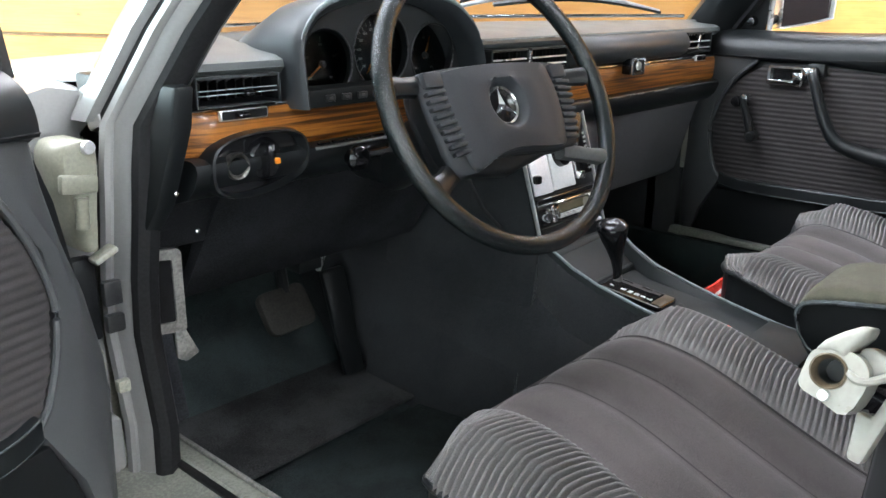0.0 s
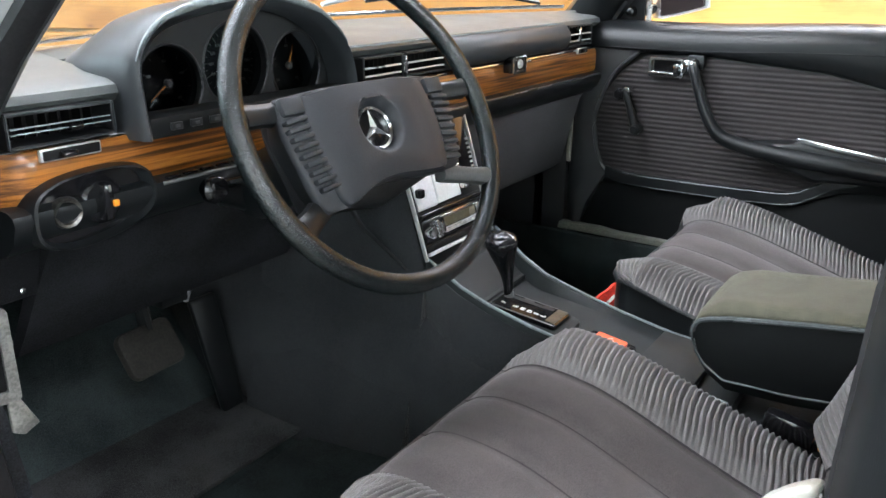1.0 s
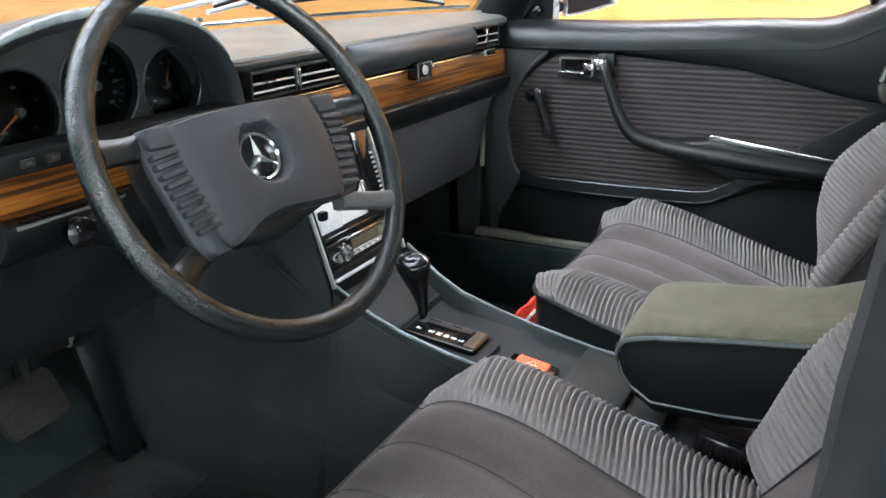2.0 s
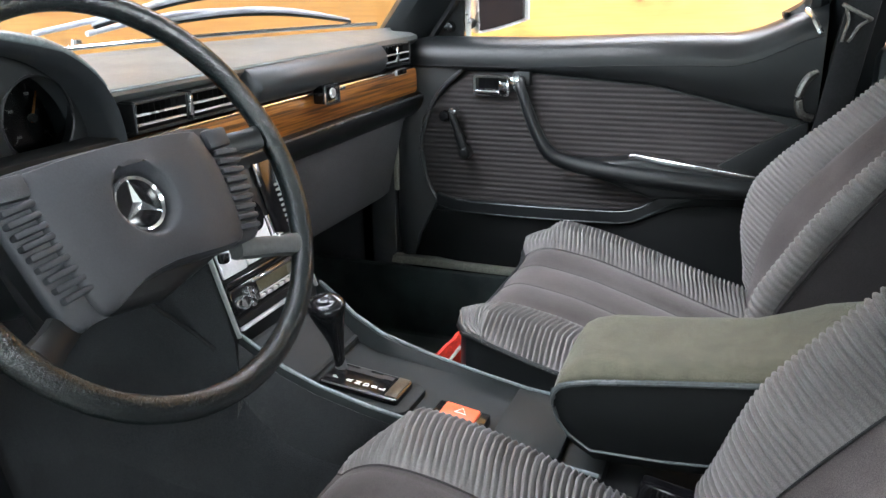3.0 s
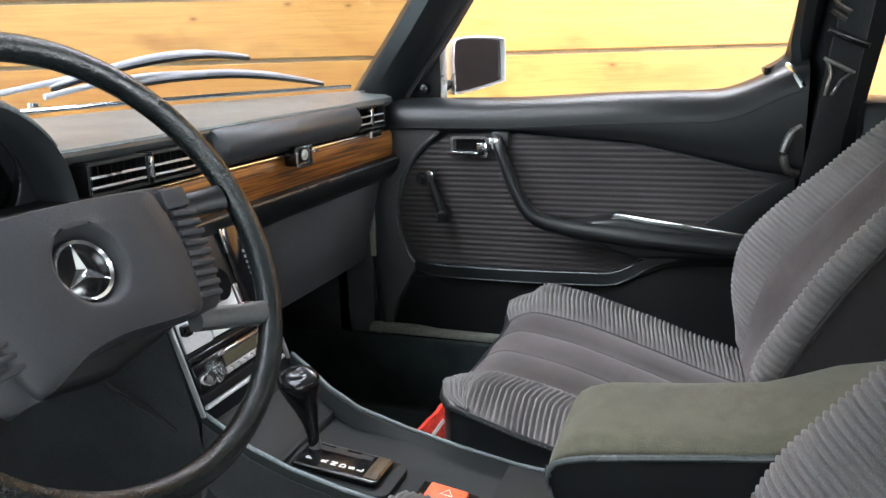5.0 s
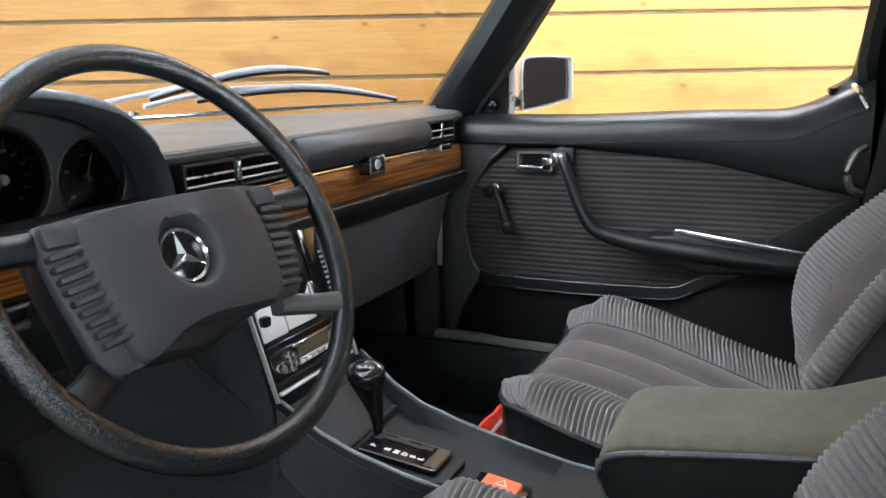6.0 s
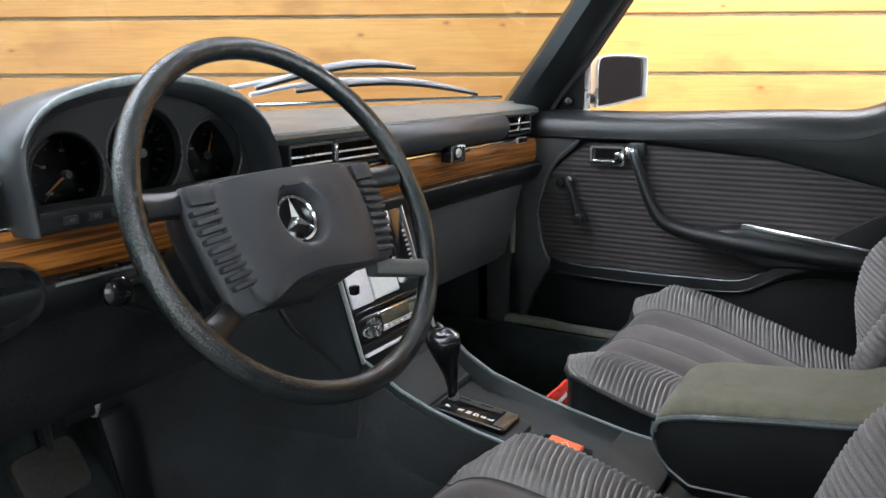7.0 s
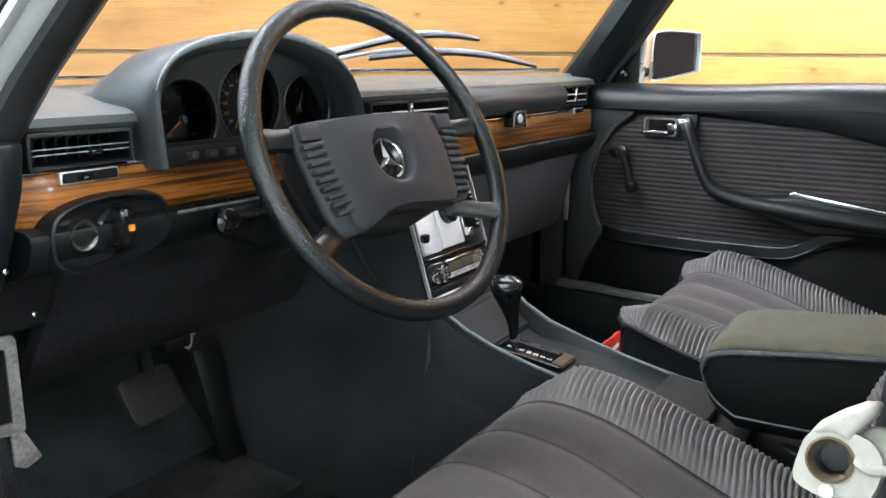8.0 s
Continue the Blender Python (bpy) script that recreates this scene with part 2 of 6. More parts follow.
def join(own, bm):
    if bm is None:
        return own
    me = bpy.data.meshes.new("tmp")
    own.to_mesh(me)
    own.free()
    bm.from_mesh(me)
    bpy.data.meshes.remove(me)
    return bm


def prism(pts, d0, d1, place, r=0.003, seg=2, bm=None):
    """The outline pts, pushed from depth d0 to d1; place(u, v, d) gives the point. r rounds all edges."""
    own = bmesh.new()
    a = [own.verts.new(place(u, v, d0)) for u, v in pts]
    b = [own.verts.new(place(u, v, d1)) for u, v in pts]
    n = len(pts)
    own.faces.new(a[::-1])
    own.faces.new(b)
    for i in range(n):
        own.faces.new((a[i], a[(i + 1) % n], b[(i + 1) % n], b[i]))
    bmesh.ops.recalc_face_normals(own, faces=own.faces)
    if r > 0:
        es = [e for e in own.edges if e.calc_face_angle(0) > 0.6]
        bmesh.ops.bevel(own, geom=es, offset=r, segments=seg, profile=0.5, affect="EDGES", clamp_overlap=True)
    return join(own, bm)


def loft(rings, cap=True, closed=True, bm=None):
    """Skin over rings of equally many points."""
    own = bmesh.new()
    vs = [[own.verts.new(p) for p in ring] for ring in rings]
    n = len(rings[0])
    for a, b in zip(vs, vs[1:]):
        for i in range(n if closed else n - 1):
            own.faces.new((a[i], a[(i + 1) % n], b[(i + 1) % n], b[i]))
    if cap and closed:
        own.faces.new(vs[0][::-1])
        own.faces.new(vs[-1])
    return join(own, bm)


def curve(pts, n=8, closed=False):
    """A smooth line through pts."""
    P = [Vector(p) for p in pts]
    out = []
    m = len(P)
    for i in range(m if closed else m - 1):
        if closed:
            a, b, c, d = P[(i - 1) % m], P[i], P[(i + 1) % m], P[(i + 2) % m]
        else:
            a, b, c, d = P[max(0, i - 1)], P[i], P[i + 1], P[min(m - 1, i + 2)]
        for k in range(n):
            t = k / n
            out.append(0.5 * (2 * b + (c - a) * t + (2 * a - 5 * b + 4 * c - d) * t * t + (3 * b - a - 3 * c + d) * t ** 3))
    if not closed:
        out.append(P[-1])
    return out


def tube(pts, r, seg=10, closed=False, flat=1.0, up=(0, 0, 1), bm=None, cap=True):
    """A pipe along pts; r a number or one for each point; flat squashes it along up."""
    P = [Vector(p) for p in pts]
    n = len(P)
    rings = []
    for i, p in enumerate(P):
        d = (P[(i + 1) % n] - P[i - 1]) if closed else (P[min(n - 1, i + 1)] - P[max(0, i - 1)])
        d.normalize()
        side = d.cross(Vector(up))
        if side.length < 1e-4:
            side = d.cross(Vector((0, 1, 0)))
        side.normalize()
        top = side.cross(d)
        rr = r if isinstance(r, (int, float)) else r[i]
        rings.append([p + side * (rr * math.cos(2 * math.pi * k / seg)) + top * (rr * flat * math.sin(2 * math.pi * k / seg)) for k in range(seg)])
    if closed:
        rings.append(rings[0])
    return loft(rings, cap=cap and not closed, bm=bm)


def lathe(profile, m, seg=32, bm=None):
    """profile: (radius, height) pairs, turned round the z of m."""
    rings = [[m @ V(r * math.cos(2 * math.pi * k / seg), r * math.sin(2 * math.pi * k / seg), h) for k in range(seg)] for r, h in profile]
    return loft(rings, cap=profile[0] != profile[-1], bm=bm)


def facing(c, n, up=(0, 0, 1)):
    """A frame at c whose z is n."""
    n = Vector(n).normalized()
    x = Vector(up).cross(n).normalized()
    y = n.cross(x)
    return Matrix(((x[0], y[0], n[0], c[0]), (x[1], y[1], n[1], c[1]), (x[2], y[2], n[2], c[2]), (0, 0, 0, 1)))


def lerp(x, xs, ys):
    return float(np.interp(x, xs, ys))


def smooth01(a, b, x):
    t = min(1, max(0, (x - a) / (b - a)))
    return t * t * (3 - 2 * t)


def rrect(w, h, r, n=5):
    """A rounded rectangle's outline round the origin."""
    out = []
    for cx, cy, a0 in ((w / 2 - r, h / 2 - r, 0), (-w / 2 + r, h / 2 - r, 90), (-w / 2 + r, -h / 2 + r, 180), (w / 2 - r, -h / 2 + r, 270)):
        out += [(cx + r * math.cos(radians(a0 + 90 * k / n)), cy + r * math.sin(radians(a0 + 90 * k / n))) for k in range(n + 1)]
    return out


def letters(name, text, size, m, mat, parent, label=""):
    cu = bpy.data.curves.new("letters", "FONT")
    cu.body, cu.size, cu.extrude, cu.align_x, cu.align_y = text, size, 0.0003, "CENTER", "CENTER"
    cu.offset = 0.03 * size
    tmp = bpy.data.objects.new("letters", cu)
    me = bpy.data.meshes.new_from_object(tmp)
    bpy.data.objects.remove(tmp)
    bm = bmesh.new()
    bm.from_mesh(me)
    bmesh.ops.transform(bm, matrix=m, verts=bm.verts)
    return part(name, bm, mat, parent, label, flat=True)


def ring_frame(outer, inner, d0, d1, place):
    """A flat frame between two outlines of equally many points, from depth d0 to d1."""
    own = bmesh.new()
    A = [own.verts.new(place(u, v, d0)) for u, v in outer]
    B = [own.verts.new(place(u, v, d1)) for u, v in outer]
    C = [own.verts.new(place(u, v, d1)) for u, v in inner]
    D = [own.verts.new(place(u, v, d0)) for u, v in inner]
    n = len(outer)
    for i in range(n):
        j = (i + 1) % n
        for p, q in ((A, B), (B, C), (C, D), (D, A)):
            own.faces.new((p[i], p[j], q[j], q[i]))
    return own


def XZ(u, v, d):
    return V(u, d, v)


def YZ(u, v, d):
    return V(d, u, v)


# ---- the garage ----
WALL_P, WALL_D = V(2.42, -0.10, 0), V(-0.440, 0.898, 0).normalized()
WALL_N = V(-WALL_D.y, WALL_D.x, 0)          # into the room
if WALL_N.x > 0:
    WALL_N = -WALL_N
ROOM = Matrix(((WALL_D.x, WALL_N.x, 0, WALL_P.x), (WALL_D.y, WALL_N.y, 0, WALL_P.y), (0, 0, 1, 0), (0, 0, 0, 1)))
S0, S1, DEPTH, HIGH = -4.6, 6.4, 7.0, 2.9


def room_box(name, lo, hi, mat, label, category):
    bm = rbox([(a + b) / 2 for a, b in zip(lo, hi)], [b - a for a, b in zip(lo, hi)], 0)
    bmesh.ops.transform(bm, matrix=ROOM, verts=bm.verts)
    return tagged(part(name, bm, mat, None, label, flat=True), "", category, "", "structure")


room_box("floor", (S0, -0.2, -0.1), (S1, DEPTH, 0), CONCRETE, "grey concrete garage floor", "floor")
room_box("ceiling", (S0 - 0.2, -0.2, HIGH), (S1 + 0.2, DEPTH + 0.2, HIGH + 0.1), PLASTER, "pale plain garage ceiling", "ceiling")
wall_wood = room_box("wall_east", (S0, -0.16, 0), (S1, -0.022, HIGH), material("brown_backing", (0.36, 0.27, 0.16), 0.8), "wall clad with horizontal varnished pine boards", "wall")
# the north wall has a wide frosted-glass gate that lets daylight in
GATE = (1.6, 6.4, 2.55)
room_box("wall_north", (S1, -0.2, 0), (S1 + 0.1, GATE[0], HIGH), PLASTER, "plain pale plaster wall beside the gate", "wall")
room_box("wall_north", (S1, GATE[1], 0), (S1 + 0.1, DEPTH, HIGH), PLASTER, "plain pale plaster wall beside the gate", "wall")
room_box("wall_north", (S1, GATE[0], GATE[2]), (S1 + 0.1, GATE[1], HIGH), PLASTER, "plain pale plaster lintel over the gate", "wall")
room_box("window_1", (S1 + 0.03, GATE[0], 0), (S1 + 0.07, GATE[1], GATE[2]), DAYLIGHT, "wide frosted glass gate with daylight behind", "window")
# the south wall, behind the car, holds one long glowing pane, unseen and added
WIN = (3.3, 6.4, 0.95, 2.35)
SOUTH = material("brown_grey_shutter", (0.050, 0.038, 0.038), 0.6)
room_box("wall_south", (S0 - 0.1, -0.2, 0), (S0, DEPTH, WIN[2]), SOUTH, "dark brown-grey wall under the added pane", "wall")
room_box("wall_south", (S0 - 0.1, -0.2, WIN[3]), (S0, DEPTH, HIGH), SOUTH, "dark brown-grey wall over the added pane", "wall")
room_box("wall_south", (S0 - 0.1, -0.2, WIN[2]), (S0, WIN[0], WIN[3]), SOUTH, "dark brown-grey wall beside the added pane", "wall")
room_box("wall_south", (S0 - 0.1, WIN[1], WIN[2]), (S0, DEPTH, WIN[3]), SOUTH, "dark brown-grey wall beside the added pane", "wall")
# brightens the dash front and the driver's door; no known source
room_box("fill_pane_south", (S0 - 0.06, WIN[0], WIN[2]), (S0 - 0.04, WIN[1], WIN[3]), FILLPANE, "long unseen glowing pane added to light the cabin from behind", "window")
# the west wall, on the driver's side, holds an unseen pane added as fill
WEST = (-0.2, 3.4, 0.45, 2.2)
room_box("wall_west", (S0, DEPTH, 0), (S1, DEPTH + 0.1, WEST[2]), PLASTER, "plain pale plaster wall under the added pane", "wall")
room_box("wall_west", (S0, DEPTH, WEST[3]), (S1, DEPTH + 0.1, HIGH), PLASTER, "plain pale plaster wall over the added pane", "wall")
room_box("wall_west", (S0, DEPTH, WEST[2]), (WEST[0], DEPTH + 0.1, WEST[3]), PLASTER, "plain pale plaster wall beside the added pane", "wall")
room_box("wall_west", (WEST[1], DEPTH, WEST[2]), (S1, DEPTH + 0.1, WEST[3]), PLASTER, "plain pale plaster wall beside the added pane", "wall")
# soft fill for the tunnel and the passenger's footwell
room_box("fill_pane_west", (WEST[0], DEPTH + 0.04, WEST[2]), (WEST[1], DEPTH + 0.07, WEST[3]), WESTPANE, "unseen glowing pane added as fill light from the driver's side", "window")


def ceiling_lamp(s, d, turned, group):
    c = ROOM @ V(s, d, HIGH)
    t = thing("ceiling_light", "long white fluorescent strip light on the ceiling", "ceiling light", c, group)
    m = Matrix.Rotation(math.atan2(WALL_D.y, WALL_D.x) + turned, 4, "Z")
    part("housing", rbox(c - V(0, 0, 0.03), (1.55, 0.26, 0.06), 0.01, m), WHITE, t)
    part("diffuser", rbox(c - V(0, 0, 0.075), (1.5, 0.22, 0.03), 0.008, m), TUBE, t, "glowing white diffuser")


LAMPS = ((-2.4, 0.8), (0.1, 0.8), (2.2, 1.4), (2.2, 2.3), (3.9, 2.3), (2.6, 3.4), (4.5, 3.4), (-0.6, 3.8), (-1.0, 4.9), (-2.4, 3.8), (-2.4, 5.6), (-4.0, 3.0))
for s, d in LAMPS:
    ceiling_lamp(s, d, 0.0, "strip lights on the ceiling")


# ---- the car's body ----
def ws_y(x):
    """The windscreen's foot, seen from above."""
    return 0.285 - 0.40 * x * x


def ws_point(x, z, out=0.0):
    """A point on the glass at height z; out: metres outside of it."""
    lean = 0.80 + 0.45 * (1 - (x / 0.7) ** 2)
    return V(x * (1 - 0.12 * (z - 0.94)), ws_y(x) - lean * (z - 0.94) + out * 0.6, z + out * 0.8)


body = thing("car_body", "silver saloon car body with open driver's side", "car", (0, 0, 0))
# windscreen
xs = np.linspace(-0.70, 0.70, 25)
zs = np.linspace(0.935, 1.32, 8)
own = loft([[ws_point(x, z) for z in zs] for x in xs], closed=False)
screen = part("windscreen", own, SCREEN, body, "slightly tinted laminated windscreen")
screen.visible_shadow = False
part("screen_trim", tube([ws_point(x, 0.9515, 0.004) for x in np.linspace(-0.69, 0.69, 31)], 0.0045, 8), CHROME, body, "bright moulding along the foot of the windscreen")
# bonnet and scuttle
rings = []
for y, z, w in ((0.315, 0.905, 0.70), (0.40, 0.910, 0.72), (0.6, 0.882, 0.72), (1.0, 0.848, 0.71), (1.35, 0.80, 0.69), (1.50, 0.75, 0.67)):
    top = [V(x * w, y - 0.40 * (x * w) ** 2 * (1 if y < 0.5 else 0.4), z + 0.02 * (1 - x * x)) for x in np.linspace(-1, 1, 17)]
    rings.append(top + [p - V(0, 0, 0.02) for p in top[::-1]])
part("bonnet", loft(rings), PAINT, body, "silver bonnet reflecting the boards")
for sx in (-1, 1):
    rings = []
    for y, zt in ((0.12, 0.89), (0.3, 0.892), (0.7, 0.868), (1.1, 0.835), (1.45, 0.77)):
        xi = 0.70 if y > 0.25 else 0.738
        prof = [(xi, zt - 0.03), (xi + 0.003, zt - 0.006), (xi + 0.03, zt), (0.79, zt + 0.004), (0.85, zt - 0.012), (0.90, zt - 0.06), (0.925, zt - 0.16), (0.93, zt - 0.35), (0.91, 0.30), (0.76, 0.30), (0.76, zt - 0.05)]
        rings.append([V(sx * x, y, z) for x, z in prof])
    part("fender", loft(rings), PAINT, body, "silver front wing")
    # sill
    prof = [(0.66, 0.385), (0.668, 0.412), (0.70, 0.415), (0.72, 0.402), (0.80, 0.395), (0.85, 0.37), (0.88, 0.30), (0.86, 0.20), (0.66, 0.20)]
    part("sill", loft([[V(sx * x, y, z) for x, z in prof] for y in (-0.80, 0.13)]), SILL if sx < 0 else CARPET, body, "olive-grey sill cover" if sx < 0 else "black carpeted sill")
    if sx < 0:
        part("sill_edge", tube([V(-0.676, y, 0.4165) for y in (0.125, -0.3, -0.78)], 0.0035, 8), DUSTY, body, "pale raised edge of the sill")
        part("sill_groove", rbox((-0.708, -0.33, 0.411), (0.010, 0.90, 0.006), 0.001), RUBBER, body, "dark groove in the sill")
    # roof rail above the doors
    part("roof_rail", tube([V(sx * 0.60, -0.40, 1.345), V(sx * 0.615, -0.8, 1.375), V(sx * 0.60, -1.5, 1.36), V(sx * 0.55, -1.9, 1.30)], 0.04, 8), PAINT, body)
# roof
rings = []
for y, z in ((-0.36, 1.335), (-0.6, 1.385), (-1.0, 1.41), (-1.5, 1.39), (-1.9, 1.32)):
    top = [V(x * 0.62, y - 0.06 * (1 - x * x) * (-1 if y > -0.5 else 0), z + 0.02 * (1 - x * x)) for x in np.linspace(-1, 1, 13)]
    rings.append(top + [p - V(0, 0, 0.03) for p in top[::-1]])
part("roof", loft(rings), PAINT, body, "silver roof panel")
# floor pan, tunnel, rear bulkhead, firewall
part("floor_pan", rbox((-0.01, -0.62, 0.265), (1.40, 2.0, 0.03), 0), CARPET, body, "black carpeted floor", flat=True)
part("firewall", rbox((0, 0.49, 0.585), (1.42, 0.03, 0.59), 0), CARPET, body, "black carpeted firewall", flat=True)
part("rear_bulkhead", rbox((0, -1.62, 0.62), (1.42, 0.04, 0.72), 0.01), CARPET, body, "black rear bulkhead")
rings = []
for y, c, w, zt in ((-1.6, -0.035, 0.13, 0.45), (-0.7, -0.035, 0.13, 0.47), (-0.3, -0.035, 0.125, 0.50), (-0.1, -0.03, 0.13, 0.53), (0.1, -0.02, 0.165, 0.56), (0.3, -0.01, 0.205, 0.60), (0.48, 0, 0.24, 0.62)):
    n = 15
    ring = [V(c + w * 1.12 * s, y, 0.27) for s in (-1,)]
    ring += [V(c - w * math.copysign(abs(math.cos(a)) ** 0.55, math.cos(a)), y, 0.30 + (zt - 0.30) * math.sin(a) ** 0.6) for a in np.linspace(0.02, math.pi - 0.02, n)]
    ring += [V(c + w * 1.12, y, 0.27)]
    rings.append(ring)
part("tunnel", loft([curve(r, 1) for r in rings]), TUNNEL, body, "black carpeted transmission tunnel")
part("sill_carpet", rbox((0.660, -0.20, 0.352), (0.02, 1.26, 0.160), 0.004), CARPET, body, "black carpet up the sill's inside")
# slanted toe boards
for x0, x1 in ((-0.69, -0.19), (0.16, 0.69)):
    prof = [(0.10, 0.281), (0.27, 0.30), (0.34, 0.36), (0.47, 0.56), (0.474, 0.54), (0.35, 0.33), (0.27, 0.281)]
    part("toe_board", loft([[V(x, y, z) for y, z in prof] for x in (x0, x1)]), CARPET, body)
for sx in (-1, 1):
    # footwell side trim
    prof = [(0.120, 0.42), (0.120, 0.70), (0.12, 0.80), (0.48, 0.80), (0.48, 0.28), (0.12, 0.28)]
    part("kick_panel", prism(prof, sx * 0.70, sx * 0.716, YZ, 0.004), LINING, body)

# hinge post and windscreen pillar of the driver's side
prof = [(-0.722, 0.125), (-0.735, 0.115), (-0.76, 0.112), (-0.79, 0.105), (-0.835, 0.125), (-0.845, 0.17), (-0.80, 0.24), (-0.722, 0.24)]
rings = []
for z, dy, k in ((0.34, 0.0, 1.0), (0.42, 0.0, 1.0), (0.60, 0.012, 1), (0.72, 0.008, 1), (0.78, 0.006, 1), (0.812, 0.012, 1), (0.826, 0.03, 0.9)):
    rings.append([V(x - 0.008, y + dy + 0.022, z) for x, y in prof])
part("hinge_post", loft(rings), CREAM, body, "grey-green primed door hinge post")


def pillar(sx, name, mat, offs, label, down=False):
    """A strip of the leaning windscreen pillar: offs are (x, y) offsets of its section."""
    spine = [(0.755, 0.035, 0.86), (0.735, -0.045, 0.96), (0.70, -0.20, 1.12), (0.655, -0.34, 1.26), (0.62, -0.46, 1.345)]
    if down:
        spine = [(0.738, 0.098, 0.395), (0.740, 0.090, 0.47), (0.745, 0.090, 0.526), (0.748, 0.097, 0.598), (0.750, 0.086, 0.673), (0.753, 0.064, 0.747), (0.757, 0.044, 0.815)] + spine
    rings = [[V(sx * (x + ox), y + oy, z) for ox, oy in offs] for x, y, z in spine]
    return part(name, loft([curve(r, 1) for r in rings]), mat, body, label)


pillar(-1, "pillar_skin", PAINT, [(0.005, 0.10), (0.024, 0.06), (0.020, 0.036), (0.006, 0.03), (-0.02, 0.05), (-0.02, 0.10)], "silver windscreen pillar")
pillar(-1, "gutter", RUBBER, [(0.010, 0.034), (0.008, 0.018), (-0.01, 0.012), (-0.01, 0.034)], "dark drip channel")
pillar(-1, "pillar_flange", PAINT, [(0.010, 0.022), (0.015, 0.014), (0.013, 0.005), (0.008, 0.002), (0.004, 0.003), (0.002, -0.004), (-0.001, -0.012), (-0.007, -0.019), (-0.014, -0.0225), (-0.020, -0.020), (-0.024, -0.010), (-0.020, 0.002), (-0.01, 0.02)], "silver inner door flange", True)
pillar(-1, "pillar_seal", RUBBER, [(-0.004, -0.021), (-0.007, -0.031), (-0.018, -0.038), (-0.031, -0.036), (-0.036, -0.028), (-0.034, -0.016), (-0.024, -0.010)], "black rubber door seal", True)
pillar(-1, "pillar_trim", VINYL, [(-0.026, -0.030), (-0.034, -0.036), (-0.048, -0.02), (-0.064, 0.05), (-0.03, 0.08), (-0.016, 0.02)], "black pillar trim")
# passenger's pillar: a broad black trim
rings = []
for z, x, y0, y1 in ((0.90, 0.715, 0.004, 0.125), (0.945, 0.705, -0.028, 0.088), (1.05, 0.688, -0.112, 0.002), (1.158, 0.668, -0.193, -0.084), (1.27, 0.64, -0.285, -0.19), (1.36, 0.615, -0.40, -0.32)):
    ym = (y0 + y1) / 2
    ring = [V(x + 0.035, y0 - 0.004, z), V(x + 0.012, y0, z), V(x - 0.012, y0 + 0.03, z), V(x - 0.026, ym, z), V(x - 0.022, y1 - 0.02, z), V(x, y1, z), V(x + 0.035, y1, z)]
    rings.append(ring)
part("pillar_trim", loft(rings), VINYL, body, "black windscreen pillar trim")
rings = [[V(x + 0.006, y0 - 0.012, z), V(x + 0.03, y0 - 0.014, z), V(x + 0.03, y0 - 0.002, z), V(x + 0.006, y0 - 0.001, z)] for z, x, y0 in ((0.90, 0.722, 0.004), (0.945, 0.715, -0.028), (1.05, 0.698, -0.112), (1.158, 0.678, -0.193), (1.27, 0.65, -0.285), (1.36, 0.625, -0.40))]
part("pillar_seal", loft(rings), RUBBER, body, "ribbed black door seal")
# trim between post and dash
prof = [(-0.055, 0.905), (-0.045, 0.86), (0.0, 0.77), (0.045, 0.72), (0.078, 0.68), (0.088, 0.60), (0.085, 0.47), (0.09, 0.42), (0.16, 0.42), (0.16, 0.905)]
part("post_trim", prism(prof, -0.740, -0.716, YZ, 0.005), VINYL, body, "black vinyl post trim")
for y, z, x in ((0.058, 0.785, -0.722), (0.074, 0.733, -0.690)):
    part("screw", lathe([(0.0, 0.002), (0.0025, 0.0015), (0.0035, 0.0)], facing((x, y - 0.07, z), (0.3, -1, 0)), 12), CHROME, body)

part("post_filler", prism([(0.085, 0.790), (0.050, 0.765), (0.075, 0.695), (0.12, 0.690), (0.12, 0.79)], -0.735, -0.630, YZ, 0.004), FELT, body, "dark felt corner beside the post")
part("side_lining", prism([(0.15, 0.28), (0.15, 0.93), (0.045, 0.93), (0.062, 0.70), (0.066, 0.28)], 0.700, 0.735, YZ, 0.004), LINING, body, "black side lining beside the dash")

# centre posts
for sx in (-1, 1):
    rings = []
    for z, x, y in ((0.36, 0.79, -0.752), (0.60, 0.795, -0.750), (0.90, 0.785, -0.758), (1.10, 0.725, -0.785), (1.37, 0.615, -0.82)):
        ring = [V(sx * (x + 0.055), y + 0.004, z), V(sx * (x - 0.005), y, z), V(sx * (x - 0.035), y - 0.012, z), V(sx * (x - 0.06), y - 0.03, z), V(sx * (x - 0.06), y - 0.11, z), V(sx * (x + 0.05), y - 0.11, z)]
        rings.append(ring)
    part("centre_post", loft(rings), PAINT if sx < 0 else VINYL, body, "silver centre post" if sx < 0 else "black trimmed centre post")
rings = []
for z, x, y in ((0.36, 0.77, -0.726), (0.60, 0.775, -0.723), (0.90, 0.765, -0.737), (1.10, 0.705, -0.761), (1.37, 0.615, -0.82)):
    rings.append([V(-(x + 0.040), y - 0.012, z), V(-(x + 0.010), y + 0.002, z), V(-(x - 0.015), y + 0.006, z), V(-(x - 0.050), y + 0.012, z), V(-(x - 0.066), y + 0.008, z), V(-(x - 0.088), y - 0.02, z), V(-(x - 0.085), y - 0.10, z), V(-(x - 0.05), y - 0.10, z), V(-(x - 0.03), y - 0.012, z)])
seal = part("post_trim", loft(rings), VINYL, body, "black post trim")
part("post_seal", tube([r[4] for r in rings], 0.007, 8), RUBBER, seal, "round black door seal")
